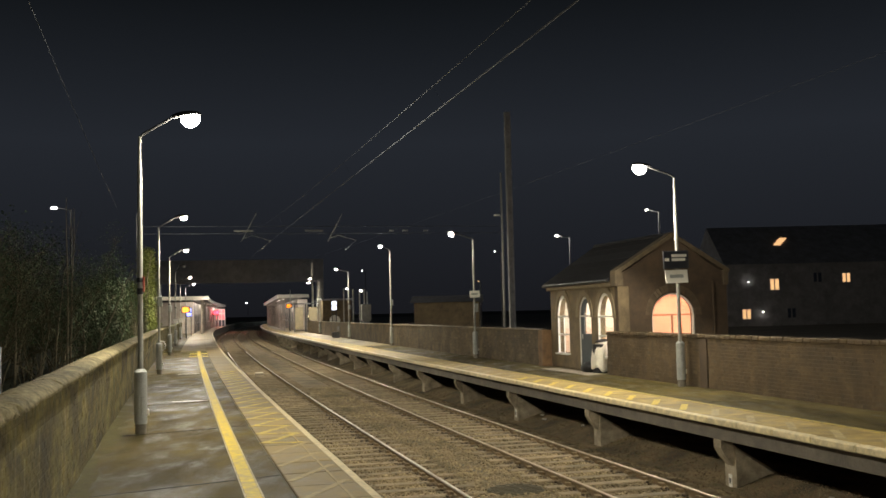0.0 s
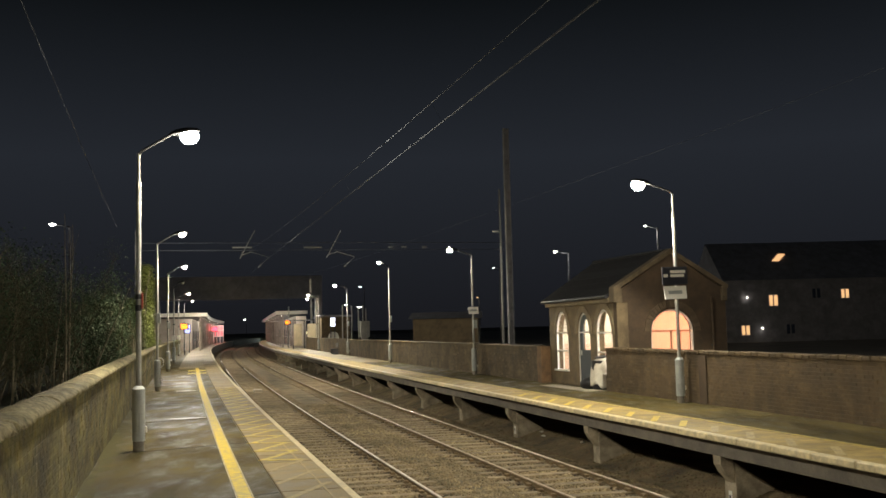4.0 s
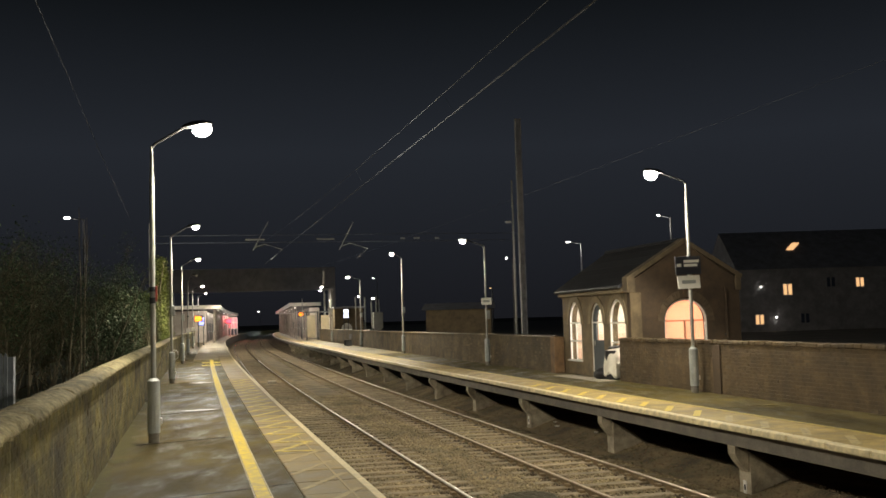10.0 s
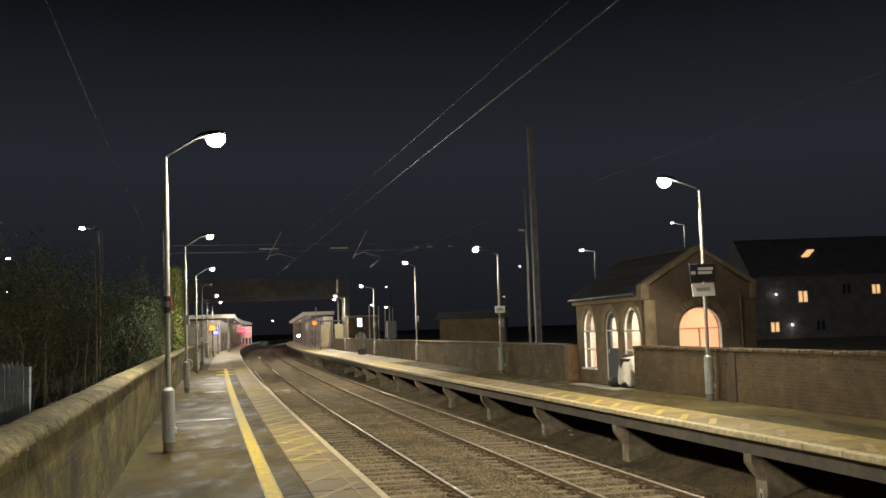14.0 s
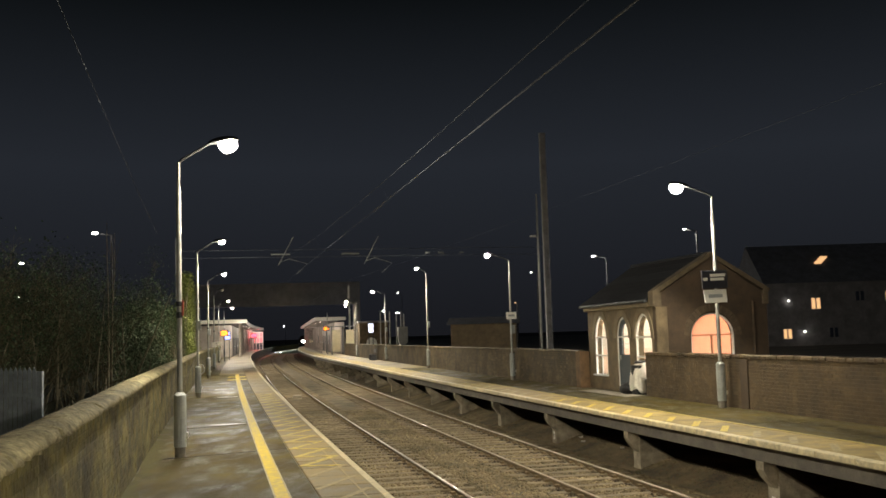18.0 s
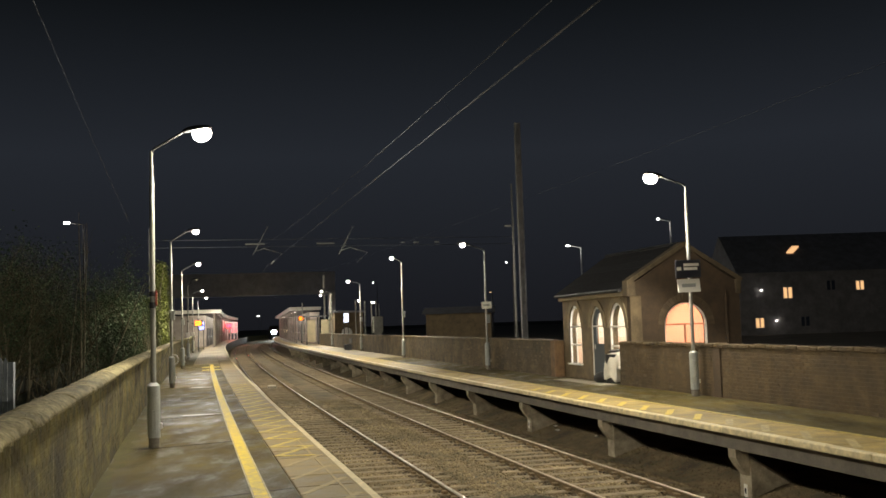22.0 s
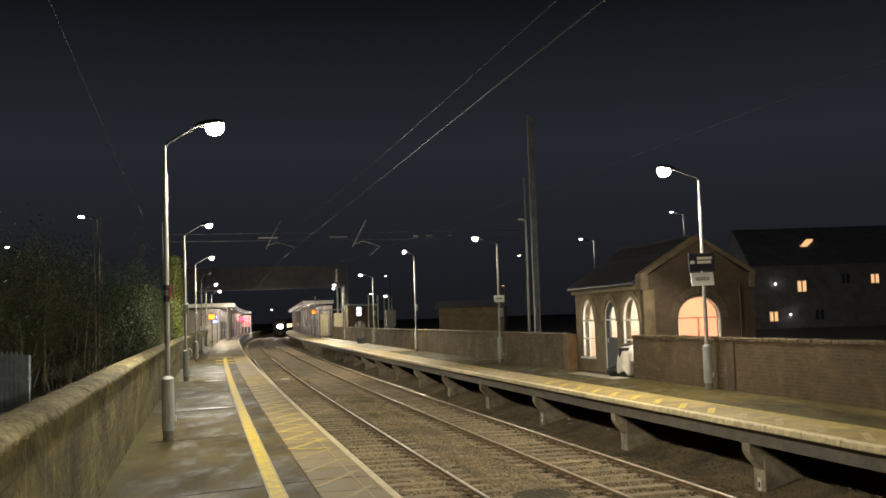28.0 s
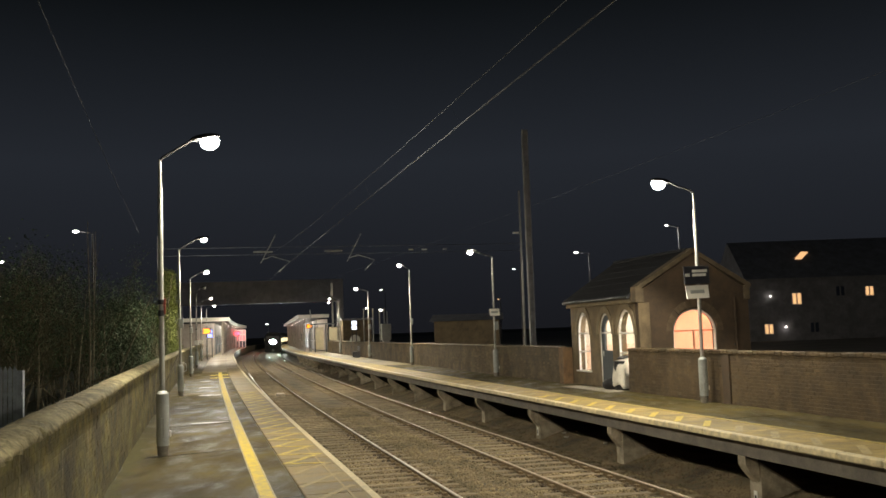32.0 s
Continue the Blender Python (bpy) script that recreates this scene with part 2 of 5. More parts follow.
# pale colour stands in for the shine of wet paving joints
M["wet"] = mat("joint_sheen", (0.30, 0.26, 0.18), 0.4, scale=5, vary=0.4, fine=60, bump=0.2, spec=0.5)
M["dull_pane"] = mat("dull_pane", (0.05, 0.06, 0.085), 0.2, scale=3, vary=0.1, fine=40, bump=0)
M["litter"] = mat("litter", (0.62, 0.60, 0.54), 0.7, scale=9, vary=0.2, fine=60, bump=0.1)
M["weed"] = mat("weed", (0.14, 0.125, 0.05), 0.85, scale=3, vary=0.4, fine=40, bump=0.1, island=0.3)
M["slate"] = mat("slate", (0.026, 0.027, 0.031), 0.9, scale=4, vary=0.3, fine=50, bump=0.25, each=0.2, spec=0.15)
M["white"] = mat("white_gloss", (0.78, 0.76, 0.70), 0.4, scale=5, vary=0.08, fine=60, bump=0.05)
M["cloth"] = mat("white_sheeting", (0.72, 0.68, 0.58), 0.6, scale=4, vary=0.12, fine=30, bump=0.25)
M["door"] = mat("door_paint", (0.07, 0.085, 0.095), 0.7, scale=4, vary=0.15, fine=60, bump=0.06)
M["black"] = mat("black_plastic", (0.018, 0.018, 0.02), 0.45, scale=6, vary=0.2, fine=70, bump=0.08)
M["sign_white"] = mat("sign_white", (0.92, 0.90, 0.84), 0.4, scale=5, vary=0.04, fine=60, bump=0.03)
M["sign_dark"] = mat("sign_navy", (0.034, 0.036, 0.048), 0.4, scale=5, vary=0.1, fine=60, bump=0.03)
M["bark"] = mat("bark", (0.22, 0.19, 0.13), 0.9, scale=9, vary=0.4, fine=60, bump=0.5)
M["twig"] = mat("twig", (0.115, 0.100, 0.052), 0.9, scale=9, vary=0.4, fine=60, bump=0.2)
M["leaf"] = mat("ivy_leaf", (0.150, 0.175, 0.036), 0.8, scale=2, vary=0.4, fine=30, bump=0.1, island=0.45)
M["leaf_dry"] = mat("bramble_leaf", (0.046, 0.080, 0.030), 0.75, scale=2, vary=0.4, fine=30, bump=0.1, island=0.5)
M["wire"] = mat("wire", (0.075, 0.085, 0.105), 0.7, 0.2, scale=4, vary=0.2, fine=40, bump=0)
M["mast"] = mat("mast_steel", (0.42, 0.42, 0.42), 0.7, 0.1, scale=3, vary=0.3, fine=50, bump=0.1)
M["house"] = mat("house_brick", (0.22, 0.21, 0.215), 0.9, scale=1.5, vary=0.3, fine=20, bump=0.3)
M["roof"] = mat("roof_tile", (0.17, 0.175, 0.20), 0.85, scale=1.5, vary=0.3, fine=16, bump=0.4)
M["bridge"] = mat("bridge_cladding", (0.46, 0.46, 0.47), 0.75, scale=0.8, vary=0.25, fine=20, bump=0.1)
M["tick_yellow"] = mat("tick_yellow", (0.72, 0.55, 0.08), 0.6, scale=9, vary=0.35, fine=60, bump=0.15)
M["edge_paint"] = mat("edge_paint", (0.62, 0.53, 0.34), 0.6, scale=9, vary=0.3, fine=120, bump=0.15, each=0.12)
M["trestle"] = mat("trestle_concrete", (0.44, 0.38, 0.28), 0.9, scale=3, vary=0.35, fine=50, bump=0.5, second=(0.21, 0.18, 0.13))
M["cover"] = mat("drain_cover", (0.085, 0.075, 0.045), 0.9, scale=5, vary=0.35, fine=40, bump=0.6)
M["coping_stone"] = mat("gable_stone", (0.13, 0.098, 0.06), 0.85, scale=5, vary=0.35, fine=60, bump=0.3)
M["edge_stone"] = mat("edge_stone", (0.80, 0.69, 0.43), 0.6, scale=7, vary=0.3, fine=90, bump=0.2, each=0.12)
M["fence"] = mat("fence_steel", (0.30, 0.33, 0.36), 0.6, 0.2, scale=5, vary=0.3, fine=70, bump=0.1)
M["soffit"] = mat("soffit_board", (0.16, 0.14, 0.125), 0.85, scale=2, vary=0.2, fine=40, bump=0.1)
M["polished"] = mat("rail_steel_polished", (0.80, 0.78, 0.74), 0.2, 1.0, scale=3, vary=0.08, fine=140, bump=0)
M["glass"] = glass("window_glass")
M["lens"] = glow("lamp_lens", (1.0, 0.93, 0.78), 90)
M["far_lens"] = glow("far_lamp_lens", (1.0, 0.95, 0.86), 14)
M["tube"] = glow("canopy_tube", (1.0, 0.95, 0.88), 6)
M["pale_wall"] = mat("pale_wall", (0.38, 0.335, 0.29), 0.85, scale=2, vary=0.2, fine=40, bump=0.1)
M["cream"] = mat("cream_panel", (0.24, 0.205, 0.13), 0.6, scale=2, vary=0.2, fine=40, bump=0.05)
M["room_orange"] = mat("room_wall_peach", (0.84, 0.60, 0.46), 0.8, scale=2, vary=0.06, fine=40, bump=0.05)
M["room_cream"] = mat("room_wall_cream", (0.82, 0.76, 0.64), 0.8, scale=2, vary=0.06, fine=40, bump=0.05)
M["lit_blind"] = glow("lit_curtain", (1.0, 0.56, 0.25), 1.0)
M["amber"] = glow("amber_display", (1.0, 0.25, 0.012), 2.6)
M["red_light"] = glow("red_light", (1.0, 0.025, 0.05), 9.0)
M["blue_light"] = glow("blue_screen", (0.35, 0.40, 1.0), 2.2)
M["white_light"] = glow("white_screen", (0.85, 0.88, 1.0), 2.0)
M["head_light"] = glow("head_light", (0.88, 1.0, 0.96), 1000)
M["bay_pane"] = glow("bay_pane", (1.0, 0.30, 0.32), 0.24)
M["train_window"] = glow("train_window", (1.0, 0.86, 0.5), 1.6)
M["red_tag"] = mat("red_tag", (0.45, 0.09, 0.06), 0.5, scale=8, vary=0.2, fine=60, bump=0.03)
M["train_paint"] = mat("train_paint", (0.015, 0.016, 0.019), 0.8, 0.0, scale=1, vary=0.1, fine=30, bump=0.02, spec=0.1)
M["train_yellow"] = mat("train_nose", (0.012, 0.012, 0.012), 0.95, scale=1, vary=0.1, fine=30, bump=0.02, spec=0.05)


# ---- building blocks ----
def mesh_of(bm, name, material, smooth=False):
    me = bpy.data.meshes.new(name)
    bmesh.ops.recalc_face_normals(bm, faces=bm.faces)
    bm.to_mesh(me)
    bm.free()
    if smooth:
        for p in me.polygons:
            p.use_smooth = True
    me.materials.append(material)
    return me


def part(name, bm, material, parent=None, label="", m=None, smooth=False):
    ob = new(name, mesh_of(bm, name, material, smooth) if isinstance(bm, bmesh.types.BMesh) else bm)
    if parent:
        ob.parent = parent
    if m is not None:
        ob.matrix_basis = m
    if label:
        ob["label"] = label
    return ob


def box(x0, x1, y0, y1, z0, z1, bevel=0.0, bm=None, m=None):
    bm2 = bmesh.new()
    bmesh.ops.create_cube(bm2, size=1)
    for v in bm2.verts:
        v.co = Vector(((x0 + x1) / 2 + v.co.x * (x1 - x0), (y0 + y1) / 2 + v.co.y * (y1 - y0), (z0 + z1) / 2 + v.co.z * (z1 - z0)))
    if bevel:
        bmesh.ops.bevel(bm2, geom=bm2.edges[:], offset=bevel, segments=1, affect="EDGES")
    return joined(bm2, bm, m)


def joined(bm2, bm=None, m=None):
    if m is not None:
        bm2.transform(m)
    if bm is None:
        return bm2
    me = bpy.data.meshes.new("tmp")
    bm2.to_mesh(me)
    bm2.free()
    bm.from_mesh(me)
    bpy.data.meshes.remove(me)
    return bm


def cone(r0, r1, z0, z1, n=14, bm=None, m=None):
    bm2 = bmesh.new()
    bmesh.ops.create_cone(bm2, cap_ends=True, segments=n, radius1=r0, radius2=r1, depth=z1 - z0, matrix=Matrix.Translation((0, 0, (z0 + z1) / 2)))
    return joined(bm2, bm, m)


def tube(points, radius, n=6, bm=None):
    """A round bar along points; radius may be one value or one a point."""
    bm2 = bmesh.new()
    rings = []
    pts = [Vector(p) for p in points]
    for i, p in enumerate(pts):
        d = (pts[min(i + 1, len(pts) - 1)] - pts[max(i - 1, 0)]).normalized()
        q = d.to_track_quat("Z", "Y").to_matrix()
        r = radius[i] if isinstance(radius, (list, tuple)) else radius
        rings.append([bm2.verts.new(p + q @ Vector((r * math.cos(6.2832 * k / n), r * math.sin(6.2832 * k / n), 0))) for k in range(n)])
    for a, b in zip(rings, rings[1:]):
        for k in range(n):
            bm2.faces.new((a[k], a[(k + 1) % n], b[(k + 1) % n], b[k]))
    bm2.faces.new(rings[0][::-1])
    bm2.faces.new(rings[-1])
    return joined(bm2, bm)


def sweep(profile, s0, s1, step=2.0, bm=None):
    """A closed outline of (o, z) drawn along the line from s0 to s1."""
    bm = bm or bmesh.new()
    n = max(1, round((s1 - s0) / step))
    rings = [[bm.verts.new(at(s0 + (s1 - s0) * i / n, o, z)) for o, z in profile] for i in range(n + 1)]
    k = len(profile)
    for a, b in zip(rings, rings[1:]):
        for j in range(k):
            bm.faces.new((a[j], a[(j + 1) % k], b[(j + 1) % k], b[j]))
    bm.faces.new(rings[0][::-1])
    bm.faces.new(rings[-1])
    return bm


def slab(o0, o1, z0, z1):
    return [(o0, z0), (o1, z0), (o1, z1), (o0, z1)]


def prism(outline, y0, y1, bm=None):
    """An outline of (x, z) drawn from y0 to y1."""
    bm = bm or bmesh.new()
    a = [bm.verts.new((x, y0, z)) for x, z in outline]
    b = [bm.verts.new((x, y1, z)) for x, z in outline]
    k = len(outline)
    for j in range(k):
        bm.faces.new((a[j], a[(j + 1) % k], b[(j + 1) % k], b[j]))
    bm.faces.new(a[::-1])
    bm.faces.new(b)
    return bm


def thing(name, label, category, group="", m=None, kind=""):
    ob = tagged(new(name), label, category, group, kind)
    ob.empty_display_size = 0.1
    if m is not None:
        ob.matrix_basis = m
    return ob


def setting(name, bm, material, label="", smooth=False):
    return tagged(part(name, bm, material, smooth=smooth), label, "", "", "structure")


def cubes(name, rows, material, parent=None, kind="stuff"):
    """Many small boxes in one mesh: rows of (pose, half sizes)."""
    corner = np.array([(x, y, z) for x in (-1, 1) for y in (-1, 1) for z in (-1, 1)], float)
    quad = np.array([(0, 1, 3, 2), (4, 6, 7, 5), (0, 4, 5, 1), (2, 3, 7, 6), (0, 2, 6, 4), (1, 5, 7, 3)])
    co = np.concatenate([(corner * np.array(h)) @ np.array(m.to_3x3()).T + np.array(m.translation) for m, h in rows])
    fa = np.concatenate([quad + 8 * i for i in range(len(rows))])
    me = bpy.data.meshes.new(name)
    me.from_pydata(co.tolist(), [], fa.tolist())
    me.materials.append(material)
    ob = new(name, me)
    ob["kind"] = kind
    if parent:
        ob.parent = parent
    return ob


# ---- ground, trackbed and platforms ----
bm = bmesh.new()
bmesh.ops.create_grid(bm, x_segments=60, y_segments=60, size=2500)
for v in bm.verts:
    v.co.z = -1.62
setting("ground", bm, M["earth"], "dark bare earth in the night")
setting("trackbed", sweep([(-0.2, -1.6), (9.9, -1.6), (9.9, -1.1), (8.4, -1.02), (7.75, -1.0), (7.1, -1.2), (6.8, -1.24), (6.6, -1.21), (4.1, -1.205), (3.55, -1.185), (3.0, -1.205), (0.5, -1.21), (-0.2, -1.21)], -8, 420, 2), M["ballast"], "brown stone ballast under two tracks")
setting("verge_left", sweep([(-60, -1.7), (-3.55, -1.7), (-3.55, -0.25), (-60, -0.25)], -10, 400, 8), M["verge"], "rough grass verge behind the wall")
setting("yard_right", sweep([(10.02, -1.7), (140, -1.7), (140, -0.02), (10.02, -0.02)], -10, 400, 8), M["yard"], "dark yard behind the far platform")

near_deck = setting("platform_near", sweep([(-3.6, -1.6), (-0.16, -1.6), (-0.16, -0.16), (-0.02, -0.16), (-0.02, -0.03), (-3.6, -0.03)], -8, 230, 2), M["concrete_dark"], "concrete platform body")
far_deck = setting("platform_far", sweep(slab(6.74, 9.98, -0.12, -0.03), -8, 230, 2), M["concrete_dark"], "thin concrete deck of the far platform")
setting("platform_beam", sweep(slab(6.86, 7.06, -0.375, -0.122), -8, 230, 2), M["concrete_dark"], "edge beam under the far platform, darkened for its shade")
setting("platform_back", sweep(slab(9.86, 10.0, -1.6, -0.122), -8, 230, 4), M["mortar"], "dark rear wall under the far platform")

def paving_panel(o0, o1, s0, s1, top, slant):
    """One bay of paving whose end joints run a little askew."""
    q = bmesh.new()
    n = 3
    rings = []
    for i in range(n + 1):
        base = s0 + (s1 - s0) * i / n
        rings.append([q.verts.new(at(base + slant * (o + 1.2), o, z)) for o, z in ((o0, -0.029), (o1, -0.029), (o1, top - 0.004), (o1 - 0.006, top), (o0 + 0.006, top), (o0, top - 0.004))])
    for a, b in zip(rings, rings[1:]):
        for j in range(6):
            q.faces.new((a[j], a[(j + 1) % 6], b[(j + 1) % 6], b[j]))
    q.faces.new(rings[0][::-1])
    q.faces.new(rings[-1])
    return q


JOINTS = [0.9 + 5.6 * i for i in range(-2, 40)]
for a, b in zip(JOINTS, JOINTS[1:]):
    if b < 60:
        mid = stand((a + b) / 2, 0)
        inv = mid.inverted()
        for name, o0, o1, mt, parent, slant in (("paving", -3.2, -1.36, "asphalt", near_deck, 0.3), ("paving", -1.345, -0.845, "asphalt", near_deck, 0.3), ("paving", 7.95, 9.96, "asphalt", far_deck, 0.0)):
            q = paving_panel(o0 + 0.004, o1 - 0.004, a + 0.011, b - 0.011, random.uniform(-0.004, 0.0), slant)
            q.transform(inv)
            part(name, q, M[mt], parent, m=mid)
for name, o0, o1, mt, parent in (("far_paving", -3.2, -2.25, "asphalt", near_deck), ("pale_paving", -2.25, -0.845, "pale_slab", near_deck), ("pale_paving", 7.95, 9.96, "pale_slab", far_deck)):
    part(name, sweep(slab(o0, o1, -0.029, -0.002), 57.05, 230, 2), M[mt], parent)

# coping stones along both edges, one by one near by
stone_left = mesh_of(box(-0.825, -0.004, -0.445, 0.445, -0.075, 0, 0.012), "coping_stone", M["coping"])
stone_right = mesh_of(box(0.0, 0.98, -0.475, 0.475, -0.029, 0, 0.008), "coping_stone", M["buff"])
edge_right = mesh_of(box(0.0, 0.16, -0.466, 0.466, -0.105, 0.004, 0.016), "edge_stone", M["edge_stone"])
edge_left = mesh_of(box(-0.095, 0.0, -0.445, 0.445, -0.02, 0.004, 0.003), "edge_line", M["edge_paint"])
for i in range(62):
    s = 8.2 + 0.9 * i
    part("coping_stone", stone_left, None, near_deck, m=stand(s, 0, random.uniform(-0.002, 0.002)))
    part("edge_line", edge_left, None, near_deck, m=stand(s, 0.004, 0.001))
for i in range(56):
    s = 8.2 + 0.96 * i
    part("coping_stone", stone_right, None, far_deck, m=stand(s, 6.86, random.uniform(-0.002, 0.002)))
    part("edge_stone", edge_right, None, far_deck, m=stand(s, 6.70 + random.uniform(-0.004, 0.004), random.uniform(-0.003, 0.003)))
part("far_coping", sweep(slab(-0.83, -0.004, -0.029, 0), 63.6, 230, 2), M["pale_slab"], near_deck)
part("far_edge_line", sweep(slab(-0.09, 0.006, -0.06, 0.004), 63.6, 230, 2), M["edge_paint"], near_deck)
part("far_coping", sweep(slab(6.86, 7.94, -0.029, 0), 61.5, 230, 2), M["buff"], far_deck)
part("far_edge_line", sweep(slab(6.70, 6.86, -0.105, 0.004), 61.5, 230, 2), M["white_paint"], far_deck)
part("near_coping", sweep(slab(-0.83, -0.004, -0.029, 0), -8, 7.74, 2), M["coping"], near_deck)
part("near_coping", sweep(slab(6.70, 7.94, -0.029, 0), -8, 7.7, 2), M["buff"], far_deck)

# painted lines
setting("yellow_line", sweep(slab(-1.345, -1.185, -0.002, 0.004), -6, 57, 1), M["yellow_paint"], "yellow safety line on the platform")
for o in (-1.366, -1.182):
    setting("line_border", sweep(slab(o, o + 0.018, -0.002, 0.0035), -6, 57, 1), M["line_cream"], "worn cream border of the yellow line")
setting("yellow_cross_line", sweep(slab(-1.75, -0.85, -0.002, 0.003), 49.0, 49.7, 0.7), M["tick_yellow"], "short yellow line across the platform")
setting("yellow_cross_line", sweep(slab(-1.75, -0.85, -0.002, 0.003), 52.6, 53.4, 0.8), M["tick_yellow"], "short yellow line across the platform")


def stroke(s0, o0, s1, o1, w, z=0.0045):
    a, b = at(s0, o0), at(s1, o1)
    d = (b - a).normalized()
    n = Vector((-d.y, d.x, 0)) * w / 2
    q = bmesh.new()
    lo = [q.verts.new((p.x, p.y, 0.001)) for p in (a - n, b - n, b + n, a + n)]
    hi = [q.verts.new((p.x, p.y, z)) for p in (a - n, b - n, b + n, a + n)]
    q.faces.new(hi)
    q.faces.new(lo[::-1])
    for j in range(4):
        q.faces.new((lo[j], lo[(j + 1) % 4], hi[(j + 1) % 4], hi[j]))
    return q


# a thin dark strip laid on the paving stands in for each open joint
for j in JOINTS:
    if 6 < j < 34:
        setting("tar_joint", stroke(j + 0.3 * -2.0, -3.2, j + 0.3 * 0.345, -0.855, 0.042 if j < 20 else 0.018, 0.0025), M["joint_dark"], "dark joint line across the platform paving")
for i in range(22):
    s = 9.25 + 1.19 * i
    setting("hatch_line", stroke(s + 0.05, -0.81, s + 1.13, -0.16, 0.11 if s > 15 else 0.085, 0.0045), M["yellow_worn" if s > 15 else "line_faint"], "worn yellow hatching on the platform edge")
    if s > 14:
        setting("hatch_line", stroke(s + 1.10, -0.18, s + 1.26, -0.80, 0.12, 0.0055), M["yellow_worn"], "worn yellow hatching on the platform edge")
for o, w in ((-0.30, 0.03),):
    setting("hatch_edge_line", sweep(slab(o, o + w, -0.002, 0.0035), 9, 17.5, 1), M["line_faint"], "faint worn line beside the hatching")
for i in range(40):
    s = 9.8 + 1.13 * i
    setting("tick_line", stroke(s + 0.06, 6.93, s + 0.96, 7.47, 0.13), M["tick_yellow"] if 15.8 < s < 26 else M["tick_worn"], "slanting painted mark on the far platform")
setting("tactile_line", sweep(slab(7.80, 7.93, -0.002, 0.004), -6, 62, 1), M["yellow_worn"], "yellow line along the far platform")

# concrete trestles that carry the far platform
trestle = thing("platform_trestle", "weathered concrete trestle under the far platform edge", "trestle", "platform trestles")
q = prism([(-0.02, -0.376), (-0.02, -0.52), (0.06, -0.66), (0.22, -0.84), (0.219, -0.376)], -0.12, 0.12)
part("bracket", q, M["trestle"], trestle)
q = prism([(0.22, -0.48), (0.22, -1.5), (1.7, -1.5), (1.7, -1.4), (0.34, -0.56)], -0.18, 0.18)
part("buttress", q, M["trestle"], trestle)
trestle.matrix_basis = stand(15.35, 6.88)
for i in range(-2, 18):
    if i:
        copy_thing(trestle, stand(15.35 + 5.6 * i, 6.88))
plate = thing("marker_plate", "small white marker plate on a concrete post", "plate", m=stand(15.35, 7.095, 0))
part("plate_face", box(-0.012, 0.0, -0.05, 0.05, -1.2, -0.98, 0.003), M["sign_white"], plate)
part("marking", box(-0.015, -0.012, -0.025, 0.025, -1.14, -1.05), M["black"], plate)
plate = copy_thing(plate, stand(26.55, 7.095, 0.1))

# ---- track ----
RAIL = [(-0.07, -0.16), (0.07, -0.16), (0.07, -0.145), (0.012, -0.125), (0.012, -0.04), (0.036, -0.03), (0.036, -0.004), (-0.036, -0.004), (-0.036, -0.03), (-0.012, -0.04), (-0.012, -0.125), (-0.07, -0.145)]
HEAD = [(-0.037, -0.022), (0.037, -0.022), (0.037, -0.012), (0.030, -0.005), (0.016, -0.001), (0, 0), (-0.016, -0.001), (-0.030, -0.005), (-0.037, -0.012)]
for o, mt in ((1.02, "steel"), (2.49, "steel"), (4.62, "steel_dull"), (6.09, "steel_mid")):
    r = setting("rail", sweep([(o + x, -1.082 + z) for x, z in RAIL], -8, 420, 2), M["rust"], "rusty steel rail with a worn bright head")
    part("rail_head", sweep([(o + x, -1.08 + z) for x, z in HEAD], -8, 84, 2), M[mt], r, "worn running surface", smooth=True)
    part("rail_head", sweep([(o + x, -1.08 + z) for x, z in HEAD], 84, 420, 2), M["polished"], r, "bright polished running surface", smooth=True)
sleeper = mesh_of(box(-1.25, 1.25, -0.125, 0.125, -0.1, 0.0, 0.015), "sleeper", M["sleeper"])
rest, clips = [], []
bed = thing("track", "concrete sleepers of the two tracks lying in ballast", "track", kind="structure")
for o in (1.755, 5.355):
    for i in range(300):
        s = 6 + 0.65 * i
        m = stand(s, o, -1.166 + random.uniform(-0.010, 0.005), random.uniform(-0.6, 0.6))
        if i < 110:
            part("sleeper", sleeper, None, bed, m=m)
        else:
            rest.append((m @ Matrix.Translation((0, 0, -0.05)), (1.25, 0.125, 0.05)))
        if i < 90:
            for x in (-0.735, 0.735):
                for e in (-0.1, 0.1):
                    clips.append((m @ Matrix.Translation((x + e, 0, 0.02)), (0.045, 0.075, 0.03)))
cubes("far_sleepers", rest, M["sleeper_joined"], bed)
cubes("rail_clips", clips, M["rust"], bed)


# ---- walls along the platforms ----
CAP_R = 0.19


def half_round(oc, z, r=CAP_R, n=8):
    return [(oc + r * math.cos(math.pi * k / n), z + r * 0.52 * math.sin(math.pi * k / n)) for k in range(n + 1)]


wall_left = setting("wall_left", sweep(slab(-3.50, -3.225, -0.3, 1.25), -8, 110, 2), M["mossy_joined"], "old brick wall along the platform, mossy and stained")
wall_right = setting("wall_right_near", sweep(slab(9.775, 10.01, -0.03, 1.14), -8, 26.2, 2), M["mortar_right"], "weathered brown brick wall behind the far platform")
wall_right_far = setting("wall_right_far", sweep(slab(9.775, 10.01, -0.03, 1.14), 31.7, 105, 2), M["mortar_right"], "weathered brown brick wall behind the far platform")
part("wall_cap", sweep([(9.74, 1.14), (10.05, 1.14), (10.05, 1.20), (9.9, 1.25), (9.74, 1.20)], 31.7, 105, 2), M["brick_far"], wall_right_far)
pier = setting("wall_pier", sweep(slab(9.70, 10.04, -0.03, 1.20), 31.3, 31.7, 0.4), M["brick_red"], "reddish brick pier at the end of the wall")
